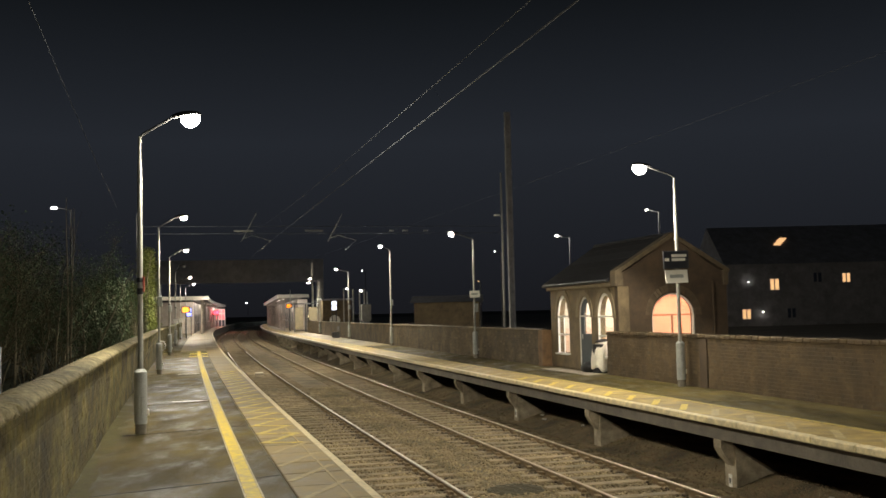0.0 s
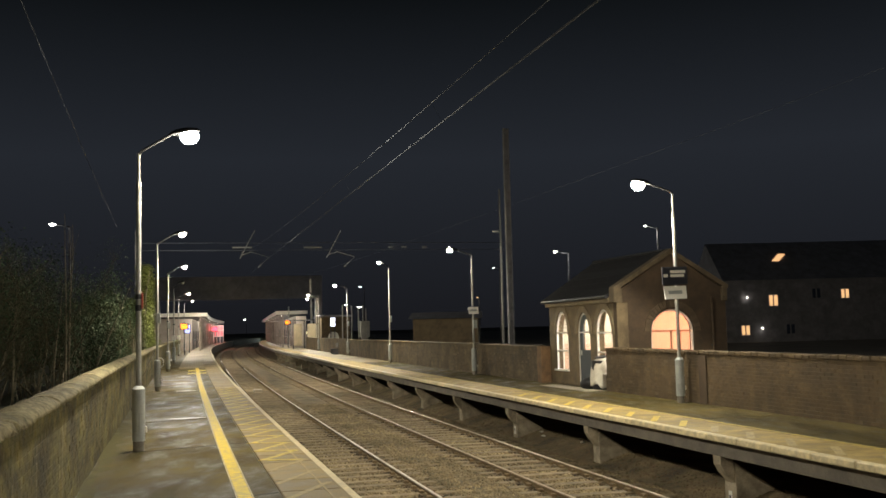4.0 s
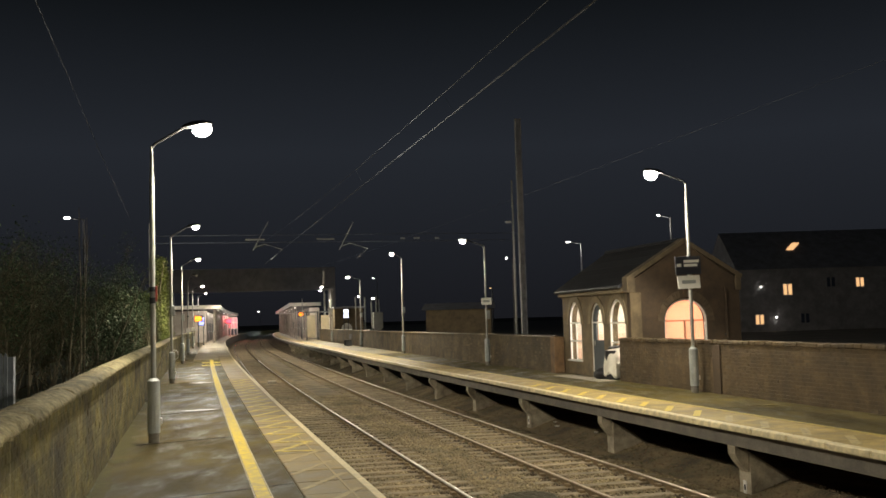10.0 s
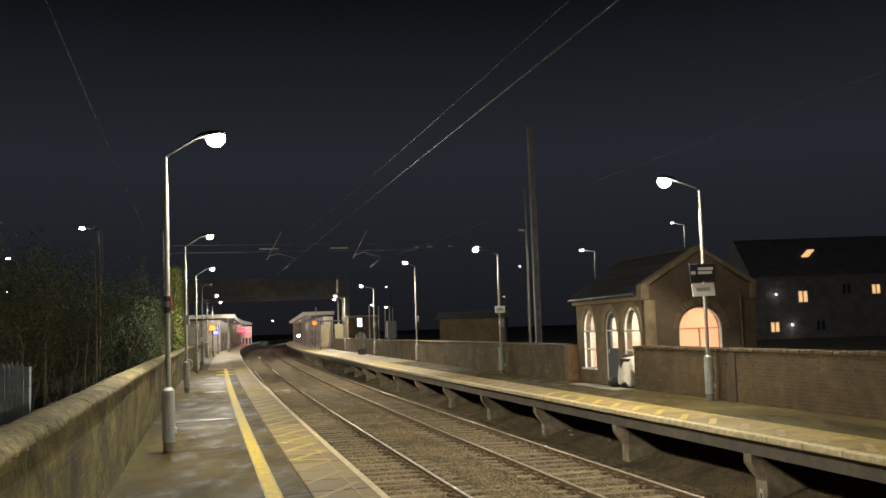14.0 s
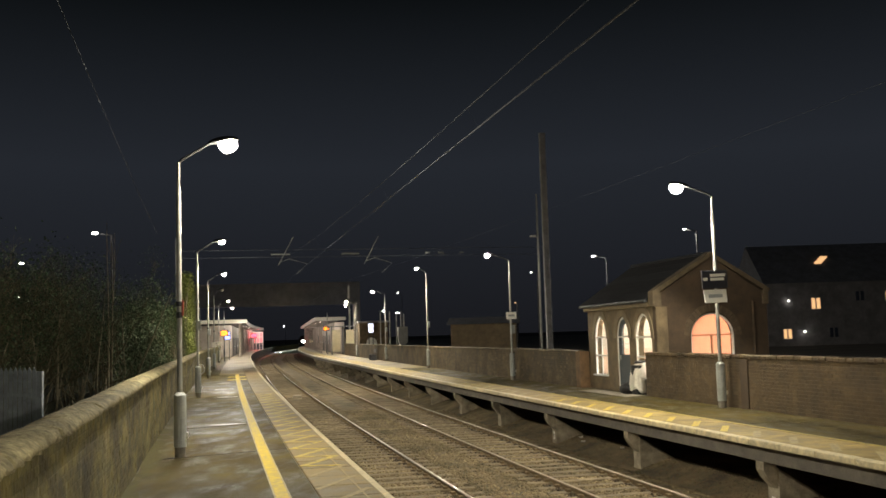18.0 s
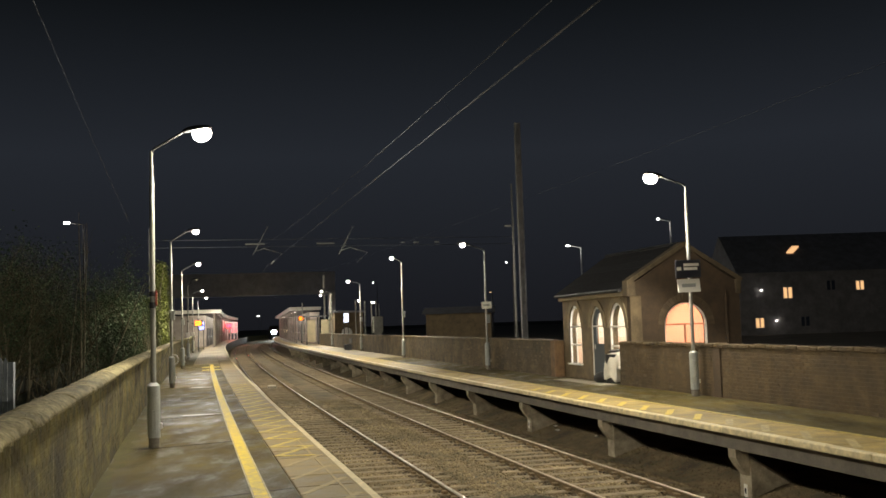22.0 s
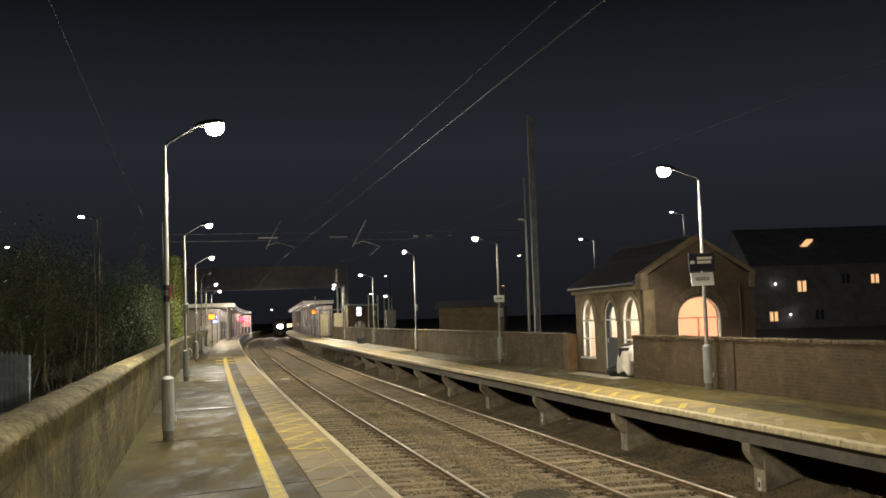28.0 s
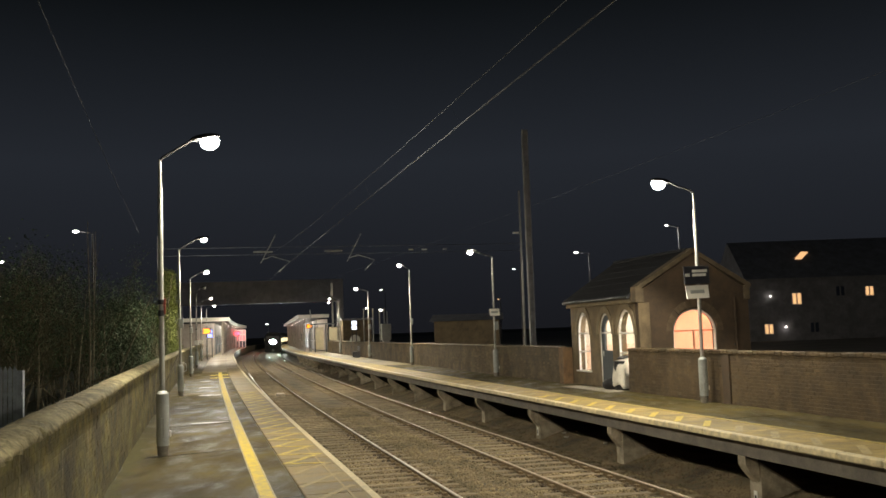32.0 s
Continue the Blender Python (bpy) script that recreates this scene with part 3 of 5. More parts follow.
# a thin strip of dark brick stands in for a dark stain
setting("wall_pilaster", sweep(slab(9.743, 9.762, -0.03, 1.12), 20.62, 20.95, 0.33), M["gable_brick"], "thin dark strip on the wall")


# ---- lamps ----
def lamp_post(side, label, bowl=1.0, lit=True, dz=0.0):
    reach = (0.84 if side > 0 else 0.90) if lit else 0.55
    lift = 0.14 if side > 0 else 0.02
    p = thing("lamp_post", label, "lamp post", "platform lamp posts")
    part("foot", cone(0.092, 0.09, 0, 0.16, 20), M["foot_paint"], p, "stained base of the post")
    c = cone(0.104, 0.104, 0.16, 1.02, 20)
    cone(0.104, 0.062, 1.02, 1.07, 20, c)
    part("casing", c, M["grey_paint"], p, "grey painted lower casing")
    part("hatch", box(-0.035, 0.035, -0.107, -0.097, 0.3, 0.62, 0.004), M["grey_paint"], p)
    part("socket", box(0.098, 0.135, -0.035, 0.02, 0.30, 0.40, 0.008), M["white"], p, "small white socket box")
    t = cone(0.045, 0.042, 1.07, 4.45 + dz, 14)
    cone(0.042, 0.029, 4.45 + dz, 4.6 + dz, 14, t)
    cone(0.029, 0.027, 4.6 + dz, 5.0 + dz, 14, t)
    part("shaft", t, M["galv"], p, "pale galvanised tapered shaft")
    part("band", cone(0.058, 0.058, 2.52, 2.60, 14), M["dark_paint"], p)
    part("arm", tube([(0, 0, 4.97 + dz), (0.05 * side, 0, 5.04 + dz), (0.2 * side, 0, 5.09 + dz + lift * 0.3), ((reach - 0.32) * side, 0, 5.19 + dz + lift)], 0.024, 10), M["dark_paint"], p)
    h = bmesh.new()
    bmesh.ops.create_uvsphere(h, u_segments=18, v_segments=10, radius=1)
    for v in h.verts:
        v.co = Vector((v.co.x * 0.27, v.co.y * 0.14, max(v.co.z, -0.15) * 0.085))
    h.transform(pose((reach - 0.08) * side, 0, 5.235 + dz + lift, 0, -9 * side, 0))
    head = part("lantern", h, M["dark_paint"], p, smooth=True)
    g = bmesh.new()
    bmesh.ops.create_uvsphere(g, u_segments=16, v_segments=8, radius=1)
    for v in g.verts:
        v.co = Vector((v.co.x * 0.165, v.co.y * 0.15, v.co.z * 0.14)) * bowl
    g.transform(pose(reach * side, 0, 5.175 + dz + lift + (1 - bowl) * 0.07, 0, -9 * side, 0))
    part("lens", g, M["lens" if lit else "white"], head, "glowing white lens" if lit else "unlit white lens", smooth=True).visible_shadow = False
    return p


def shine(s, o, side, watts=LAMP_WATTS):
    d = bpy.data.lights.new("lamp_light", "SPOT")
    d.energy, d.color, d.shadow_soft_size = watts, LAMP_COLOUR, 0.14
    d.spot_size, d.spot_blend = radians(160), 0.22
    ob = new("lamp_light", d)
    p = stand(s, o) @ Vector((0.86 * side, 0, 5.08))
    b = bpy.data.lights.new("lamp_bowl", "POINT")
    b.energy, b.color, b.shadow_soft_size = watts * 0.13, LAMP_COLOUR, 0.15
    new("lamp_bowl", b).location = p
    ob.matrix_basis = look(p, p + stand(s, o).to_3x3() @ Vector((0.45 * side, 0, -1)))


LEFT = [(17.45, -2.645), (35.1, -2.74), (52.4, -2.72), (88, -2.86), (107, -2.75)]
RIGHT = [(21.4, 9.50), (38.2, 9.39), (55.2, 9.36), (73.3, 9.64), (92.5, 9.66), (104, 10.75)]
left_post = lamp_post(1, "grey tapered platform lamp post with a glowing lantern")
left_post.matrix_basis = stand(*LEFT[0])
right_post = lamp_post(-1, "grey tapered platform lamp post with a glowing lantern by the wall")
right_post.matrix_basis = stand(*RIGHT[0])
for p in ((-0.7, -2.72), (-18, -2.72)):
    copy_thing(left_post, stand(*p))
for p in ((4.6, 9.52), (-12, 9.52)):
    copy_thing(right_post, stand(*p))
lamp_post(1, "grey tapered platform lamp post with an unlit lantern", 0.66, False).matrix_basis = stand(68.6, -2.75)
for side, row, name in ((1, LEFT, "grey tapered platform lamp post with a glowing lantern"), (-1, RIGHT, "grey tapered platform lamp post with a glowing lantern by the wall")):
    for p, dz in zip(row[1:], (0, 0, 0, 0) if side > 0 else (-0.22, 0.42, 0, 0, 0)):
        lamp_post(side, name, 0.66, True, dz).matrix_basis = stand(*p, 0, 42 if dz > 0.4 else 0)
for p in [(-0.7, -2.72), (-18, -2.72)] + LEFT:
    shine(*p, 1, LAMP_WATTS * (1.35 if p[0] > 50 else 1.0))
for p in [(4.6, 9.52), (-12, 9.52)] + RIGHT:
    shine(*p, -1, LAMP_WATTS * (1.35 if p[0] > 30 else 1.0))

# ---- the waiting room on the far platform ----
hut = thing("waiting_room", "small brick waiting room with arched lit windows and a slate roof", "building", m=stand(25.92, 10.05))
TURN = Matrix(((0, -1, 0, 0), (1, 0, 0, 0), (0, 0, 1, 0), (0, 0, 0, 1)))


def arch(xc, r, spring, n=14, squash=1.0):
    return [(xc + r * math.cos(math.pi * k / n), spring + r * squash * math.sin(math.pi * k / n)) for k in range(n + 1)]


def pierced(x0, x1, z0, z1, holes, t0, t1):
    """A wall with arched openings: holes of (centre, half width, sill, spring, squash)."""
    q = bmesh.new()
    x = x0
    for xc, r, sill, spring, sq in holes:
        box(x, xc - r, t0, t1, z0, z1, bm=q)
        if sill > z0:
            box(xc - r, xc + r, t0, t1, z0, sill, bm=q)
        a = arch(xc, r, spring, squash=sq)
        k = len(a) // 2
        for u, v in ((a[:k + 1], xc + r), (a[k:], xc - r)):
            prism(u + [(xc, z1), (v, z1)] if v > xc else u + [(v, z1), (xc, z1)], t0, t1, q)
        x = xc + r
    box(x, x1, t0, t1, z0, z1, bm=q)
    return q


def ring(xc, r0, r1, spring, t0, t1, sq=1.0, n=14):
    return prism(arch(xc, r0, spring, n, sq) + arch(xc, r1, spring, n, sq)[::-1], t0, t1)


FRONT = ((0.96, 0.57, 0.47, 1.60, 1.30), (2.50, 0.50, 0.0, 1.62, 1.30), (4.27, 0.52, 0.47, 1.60, 1.42))
q = pierced(0.262, 5.36, 0, 2.62, FRONT, -0.26, 0)
q.transform(TURN)
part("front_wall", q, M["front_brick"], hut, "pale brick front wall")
for xc, r, sill, spring, sq in FRONT:
    q = ring(xc, r, r + 0.16, spring, 0.0, 0.03, sq)
    q.transform(TURN)
    part("arch_trim", q, M["stone_trim"], hut, "pale arched surround")
q = pierced(0.0, 3.45, 0, 2.62, ((1.70, 0.68, 0.85, 1.65, 0.94),), 0, 0.26)
prism([(0.42, 2.62), (3.03, 2.62), (3.03, 3.06), (1.725, 3.92), (0.42, 3.06)], 0, 0.26, q)
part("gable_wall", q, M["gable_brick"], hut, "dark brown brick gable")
n = 21
for k in range(n):
    a0, a1 = math.pi * k / n, math.pi * (k + 0.88) / n
    o = [(1.70 + r * math.cos(a), 1.65 + r * math.sin(a)) for r, a in ((0.69, a0), (0.89, a0), (0.89, a1), (0.69, a1))]
    part("voussoir", prism(o, -0.03, 0.0), M["arch_brick"], hut)
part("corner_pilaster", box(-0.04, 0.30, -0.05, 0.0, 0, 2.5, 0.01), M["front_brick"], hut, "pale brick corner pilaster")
for a, b in (((-0.10, 2.95), (1.725, 4.04)), ((3.55, 2.95), (1.725, 4.04))):
    d = (Vector((b[0], 0, b[1])) - Vector((a[0], 0, a[1])))
    u = Vector((-d.z, 0, d.x)).normalized() * (0.12 if d.x > 0 else -0.12)
    o = [(a[0], a[1]), (b[0], b[1]), (b[0] - u.x, b[1] - abs(u.z)), (a[0] - u.x, a[1] - abs(u.z))]
    part("gable_coping", prism(o, -0.07, 0.30), M["coping_stone"], hut, "stone gable coping")
for x0, x1 in ((-0.12, 0.14), (3.31, 3.49)):
    part("kneeler", box(x0, x1, -0.065, 0.295, 2.50, 2.93, 0.02), M["coping_stone"], hut, "stone shoulder of the gable")
for x0, x1 in ((0.14, 0.42), (3.03, 3.31)):
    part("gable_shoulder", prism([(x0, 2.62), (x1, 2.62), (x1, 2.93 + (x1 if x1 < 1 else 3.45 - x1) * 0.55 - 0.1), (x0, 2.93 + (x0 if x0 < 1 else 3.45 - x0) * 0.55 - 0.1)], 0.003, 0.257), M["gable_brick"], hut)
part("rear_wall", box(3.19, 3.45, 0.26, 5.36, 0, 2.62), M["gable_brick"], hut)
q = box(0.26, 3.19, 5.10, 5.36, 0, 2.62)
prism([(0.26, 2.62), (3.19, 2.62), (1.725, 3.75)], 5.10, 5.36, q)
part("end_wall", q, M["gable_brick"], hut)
part("cornice", box(-0.12, 0.0, 0.30, 5.46, 2.50, 2.66, 0.02), M["stone_trim"], hut, "pale moulded eaves cornice")
part("gutter", tube([(-0.20, 0.3, 2.68), (-0.20, 5.5, 2.66)], 0.05, 8), M["dark_paint"], hut)
for sgn, e in ((1, -0.2), (-1, 3.65)):
    o = [(e, 2.66), (1.725, 3.93), (1.725, 4.0), (e, 2.73)]
    roof = part("roof_slope", prism(o, 0.30, 5.50), M["slate"], hut, "dark slate roof")
    for i in range(6):
        f0, f1 = i / 6, (i + 1.12) / 6
        za, zb = 2.73 + 1.27 * f0 + 0.012, 2.73 + 1.27 * min(f1, 1) + 0.004
        xa, xb = e + (1.725 - e) * f0, e + (1.725 - e) * min(f1, 1)
        part("slate_course", prism([(xa, za - 0.012), (xb, zb - 0.012), (xb, zb), (xa, za)], 0.31, 5.49), M["slate"], roof)
part("ridge", tube([(1.725, 0.3, 4.0), (1.725, 5.5, 4.0)], 0.07, 6), M["slate"], hut)
part("floor_slab", box(0.26, 3.19, 0.26, 5.10, 0.0, 0.04), M["concrete"], hut)
part("ceiling_board", box(0.26, 3.19, 0.26, 5.10, 2.58, 2.62), M["room_cream"], hut)
part("inner_lining", box(3.15, 3.185, 0.265, 5.09, 0.04, 2.58), M["room_cream"], hut, "cream painted inner wall")
part("inner_lining", box(0.262, 3.15, 5.06, 5.095, 0.04, 2.58), M["room_cream"], hut, "cream painted inner wall")
part("inner_dado", box(0.262, 3.15, 5.03, 5.06, 0.04, 1.25), M["room_orange"], hut, "orange painted dado")
part("inner_dado", box(3.12, 3.15, 0.30, 5.03, 0.04, 1.25), M["room_orange"], hut, "orange painted dado")
part("roller_blind", box(0.95, 2.5, 0.30, 0.305, 0.7, 2.45), M["blind"], hut, "orange blind drawn behind the gable window")


def casement(parent, xc, r, sill, spring, sq, bars, turn, t, door=False, bar="white"):
    w = part("door_1" if door else "window", ring(xc, r - 0.05, r, spring, t, t + 0.06, sq), M["white"], parent, "white painted arched frame")
    if turn:
        w.data.transform(TURN)
    def add(name, q, mt, label=""):
        if turn:
            q.transform(TURN)
        return part(name, q, M[mt], w, label)
    lo = sill
    add("jamb", box(xc - r, xc - r + 0.05, t, t + 0.06, lo, spring), "white")
    add("jamb", box(xc + r - 0.05, xc + r, t, t + 0.06, lo, spring), "white")
    if door:
        q = pierced(xc - r + 0.054, xc + r - 0.054, 0.02, 1.70, ((xc - 0.10, 0.29, 1.12, 1.695, 0.01),), t + 0.005, t + 0.045)
        a0, a1 = arch(xc, r - 0.054, spring + 0.08, 14, sq), arch(xc - 0.10, 0.29, 1.70, 14, 1.25)
        prism(a0 + a1[::-1], t + 0.005, t + 0.045, q)
        add("leaf", q, "door", "dark painted door with an arched pane")
        add("handle", box(xc + 0.27, xc + 0.30, t + 0.05, t + 0.09, 0.95, 1.1), "galv", "metal handle")
        lo = 1.12
    else:
        add("sill", box(xc - r - 0.04, xc + r + 0.04, t - 0.0, t + 0.16, lo - 0.05, lo), "white", "white sill")
    for z in bars[0]:
        add("glazing_bar", box(xc - r + 0.05, xc + r - 0.05, t + 0.01, t + 0.05, z - 0.022, z + 0.022), bar)
    for x, z0, z1 in bars[1]:
        add("glazing_bar", box(x - 0.022, x + 0.022, t + 0.01, t + 0.05, z0, z1), bar)
    g = add("pane", prism([(xc - r + 0.05, lo)] + [(xc + r - 0.05, lo)] + arch(xc, r - 0.05, spring, 12, sq), t + 0.026, t + 0.034), "glass")
    g.visible_shadow = False
    return w


casement(hut, *FRONT[0], ((1.65, 1.07), ()), True, -0.07)
casement(hut, *FRONT[1], ((1.66,), ()), True, -0.10, True)
casement(hut, *FRONT[2], ((1.65, 1.07), ((4.27, 0.47, 1.65),)), True, -0.07)
casement(hut, 1.70, 0.68, 0.85, 1.65, 0.94, ((1.66,), ((1.69, 0.85, 1.66),)), False, 0.05, bar="frame_tan")
for x, y, w, c in ((1.5, 3.4, 105, (1.0, 0.93, 0.85)), (1.7, 1.1, 190, (1.0, 0.90, 0.82))):
    fit = thing("ceiling_light", "round white ceiling light in the waiting room", "ceiling light", m=stand(25.92, 10.05) @ Matrix.Translation((x, y, 2.58)))
    part("rim", cone(0.2, 0.2, -0.05, 0.0, 18), M["white"], fit)
    part("diffuser", cone(0.15, 0.18, -0.09, -0.05, 18), M["far_lens"], fit).visible_shadow = False
    d = bpy.data.lights.new("room_light", "POINT")
    d.energy, d.color, d.shadow_soft_size = w, c, 0.15
    new("room_light", d).location = stand(25.92, 10.05) @ Vector((x, y, 2.35))
bin_ = thing("wrapped_bin", "white sheeted bin with a dark lid by the doorway", "bin", m=stand(27.1, 9.93))
q = bmesh.new()
rings = []
for z, rad, dx in ((0.10, 0.25, 0), (0.16, 0.25, 0), (0.30, 0.25, 0.005), (0.45, 0.245, 0.01), (0.62, 0.235, 0.02), (0.76, 0.23, 0.03), (0.84, 0.215, 0.035), (0.88, 0.17, 0.04), (0.90, 0.08, 0.05)):
    ring_ = []
    for k in range(28):
        a = 6.2832 * k / 28
        f = 1 + 0.07 * math.sin(5 * a + 2 * z) * min(1, 2 * (1.05 - z)) + 0.10 * noise.noise(Vector((math.cos(a) * 2, math.sin(a) * 2, z * 4)))
        hem = max(0, 1 - (z - 0.1) / 0.2) * (0.09 * math.sin(2 * a + 0.6) + 0.05 * math.sin(5 * a + 1))
        ring_.append(q.verts.new((dx + rad * f * math.cos(a), rad * f * math.sin(a), z + hem + 0.25 * z * math.cos(a) * rad)))
    rings.append(ring_)
for a, b in zip(rings, rings[1:]):
    for k in range(28):
        q.faces.new((a[k], a[(k + 1) % 28], b[(k + 1) % 28], b[k]))
q.faces.new(rings[0][::-1])
q.faces.new(rings[-1])
part("sheet", q, M["cloth"], bin_, "creased white sheeting", smooth=True)
part("drum", cone(0.205, 0.215, 0, 0.84, 20), M["black"], bin_, "dark drum under the sheeting")
q = cone(0.19, 0.18, 0.0, 0.03, 20)
q.transform(pose(0.10, 0.03, 0.925, 4, -9, 0))
part("lid", q, M["black"], bin_, "dark lid showing at the top")
sack = thing("refuse_sack", "low dark sack against the white bin", "sack", m=stand(27.42, 9.74))
q = bmesh.new()
bmesh.ops.create_icosphere(q, subdivisions=3, radius=0.26)
for v in q.verts:
    v.co *= 1 + 0.18 * noise.noise(v.co * 7)
    v.co.z = max(0, v.co.z * 0.7 + 0.16)
part("bag", q, M["black"], sack, smooth=True)

# ---- signs on posts ----
def sign(s, o, z0, z1, w, dark, turn=0, lean=0):
    p = thing("platform_sign", ("navy direction sign with white bars" if dark else "white station name board") + " on a lamp post", "sign", "platform signs", m=stand(s, o, z0, turn) @ pose(0, -0.02 if lean else 0, 0, -lean, -1.2, 0))
    z0, z1 = 0.0, z1 - z0
    part("board", box(-w / 2, w / 2, -0.095, -0.065, z0, z1, 0.004), M["sign_dark" if dark else "sign_white"], p)
    part("clamp", box(-0.05, 0.05, -0.065, -0.03, z0 + 0.05, z0 + 0.11), M["galv"], p)
    h = z1 - z0
    if dark:
        for a, b, c, d in ((-0.46, -0.28, 0.42, 0.60), (-0.18, 0.42, 0.64, 0.80), (-0.18, 0.36, 0.42, 0.58)):
            part("lettering", box(a * w, b * w, -0.098, -0.095, z0 + c * h, z0 + d * h), M["sign_white"], p)
    else:
        part("lettering", box(-0.32 * w, 0.30 * w, -0.098, -0.095, z0 + 0.38 * h, z0 + 0.64 * h), M["grey_paint"], p)
    return p


sign(21.4, 9.43, 2.80, 3.225, 0.66, True)
sign(21.4, 9.43, 2.45, 2.76, 0.58, False, lean=6)
sign(38.2, 9.39, 2.42, 2.70, 0.42, False, lean=6)


# ---- station buildings down the line ----
def canopy(name, label, s0, s1, o_wall, o_back, o_edge, z, side, straight=None):
    """A station range: a panelled wall and a level canopy on white columns."""
    b = thing(name, label, "building")
    if straight is not None:
        # local y along the building from its near end, local x across it
        def run(o0, o1, z0, z1, a, c, step):
            q = box(o0 - o_edge, o1 - o_edge, a - s0, c - s0, z0, z1)
            q.transform(straight)
            return q

        def spot(s, o, h=0.0):
            return straight @ Matrix.Translation((o - o_edge, s - s0, h))
    else:
        def run(o0, o1, z0, z1, a, c, step):
            return sweep(slab(o0, o1, z0, z1), a, c, step)

        def spot(s, o, h=0.0):
            return stand(s, o, h)
    part("wall", run(min(o_wall, o_back), max(o_wall, o_back), 0, z - 0.45, s0 + 3, s1 - 2, 5), M["pale_wall"], b, "pale rendered wall")
    part("roof", run(min(o_back, o_edge), max(o_back, o_edge), z - 0.06, z + 0.12, s0, s1, 5), M["roof"], b)
    part("soffit", run(min(o_back, o_edge) + 0.06, max(o_back, o_edge) - 0.06, z - 0.12, z - 0.062, s0 + 0.06, s1 - 0.06, 5), M["soffit"], b, "grey boarded soffit")
    part("valance", run(o_edge - 0.05, o_edge + 0.05, z - 0.30, z + 0.14, s0, s1, 5), M["white"], b, "white boarded valance")
    for s in (s0 - 0.06, s1):
        part("end_board", run(min(o_back, o_edge), max(o_back, o_edge), z - 0.28, z + 0.12, s, s + 0.06, 0.06), M["white"], b, "white end board")
    n = max(2, int((s1 - s0) / 6.5))
    for i in range(n):
        s = s0 + 0.6 + (s1 - s0 - 1.2) * i / (n - 1)
        part("column", cone(0.09, 0.07, 0, z - 0.12, 10), M["pale_wall"], b, "pale cast column", m=spot(s, o_edge + 0.75 * side))
        e0, e1 = (o_wall - 0.05, o_wall - 0.003) if side > 0 else (o_wall + 0.003, o_wall + 0.05)
        if s0 + 3 < s < s1 - 8:
            part("door" if i % 2 else "window", run(e0, e1, 0.02 if i % 2 else 0.95, 2.2, s + 1.5, s + 2.8, 1.3), M["door"], b)
            part("wall_band", run(e0, e1, 1.05, 1.2, s + 2.9, s + 5.2, 2.3), M["white"], b, "white painted band")
        if i % 2 == 0:
            l = thing("canopy_light", "small glowing light under the station canopy", "lamp", "canopy lights", m=spot(s + 1, (o_edge + o_wall) / 2, z - 0.12))
            part("body", box(-0.1, 0.1, -0.35, 0.35, -0.08, 0.0, 0.01), M["white"], l)
            part("tube", box(-0.07, 0.07, -0.3, 0.3, -0.11, -0.08), M["tube"], l)
            d = bpy.data.lights.new("canopy_lamp", "POINT")
            d.energy, d.color, d.shadow_soft_size = 230, (1.0, 0.90, 0.80), 0.2
            new("canopy_lamp", d).location = spot(s + 1, (o_edge + o_wall) / 2, z - 0.6).translation
    return b


canopy("station_building", "long pale station building with a white-edged canopy on columns", 112, 204, -2.1, -6.5, -0.45, 4.05, -1)
canopy("island_building", "pale station range with a white-edged level canopy on columns", 117, 208, 9.7, 10.9, 7.25, 4.2, 1, straight=pose(-17.2, 117.6, 0, 0, 0, 10.2))
screen = thing("glazed_bay", "white-framed glazed bay glowing red under the canopy", "bay window", m=stand(194, -1.0))
for x in (-0.9, -0.3, 0.3, 0.9):
    part("mullion", box(x - 0.07, x + 0.07, -0.05, 0.05, 0, 3.3), M["white"], screen)
for z in (1.25, 2.4, 3.3):
    part("rail", box(-0.97, 0.97, -0.045, 0.045, z - 0.07, z + 0.07), M["white"], screen)
part("panel", box(-0.9, 0.9, -0.02, 0.02, 0, 1.18), M["door"], screen)
for x in (-0.6, 0.0, 0.6):
    for z0, z1 in ((1.32, 2.33), (2.47, 3.23)):
        part("pane", box(x - 0.23, x + 0.23, -0.01, 0.01, z0, z1), M["bay_pane"], screen, "pink glowing pane")
sig = thing("red_signal", "glowing red signal lights beside the glazed bay", "signal", m=stand(186, -1.35))
part("post", cone(0.07, 0.07, 0, 2.1, 10), M["dark_paint"], sig)
part("backboard", box(-0.5, 0.5, -0.03, 0.1, 2.1, 3.1, 0.03), M["black"], sig)
for x in (-0.24, 0.24):
    part("light", box(x - 0.2, x + 0.2, -0.10, -0.03, 2.3, 2.95, 0.05), M["red_light"], sig, "red glowing light")
d = bpy.data.lights.new("red_lamp", "POINT")
d.energy, d.color, d.shadow_soft_size = 450, (1.0, 0.05, 0.08), 0.3
new("red_lamp", d).location = at(184.5, -1.2, 2.7)
# added point light in front of the bay to brighten its frame
d = bpy.data.lights.new("bay_fill", "POINT")
d.energy, d.color, d.shadow_soft_size = 330, (1.0, 0.72, 0.70), 0.2
new("bay_fill", d).location = at(191, -1.2, 3.2)
block = thing("brick_block", "brown brick station block behind the platform wall", "building", m=stand(103, 11.2))
part("wall", box(0, 3.0, 0.3, 6, -0.02, 3.3), M["brick_far"], block)
part("roof", box(-0.15, 3.15, 0.15, 6.15, 3.3, 3.5, 0.03), M["roof"], block)
part("arch_panel", prism(arch(1.25, 0.55, 1.2) + [(0.7, 0.7), (1.8, 0.7)], 0.26, 0.3), M["white"], block, "white arched panel")
shelter = thing("shelter", "cream panelled platform shelter with dark posts", "shelter", m=stand(108, 9.6))
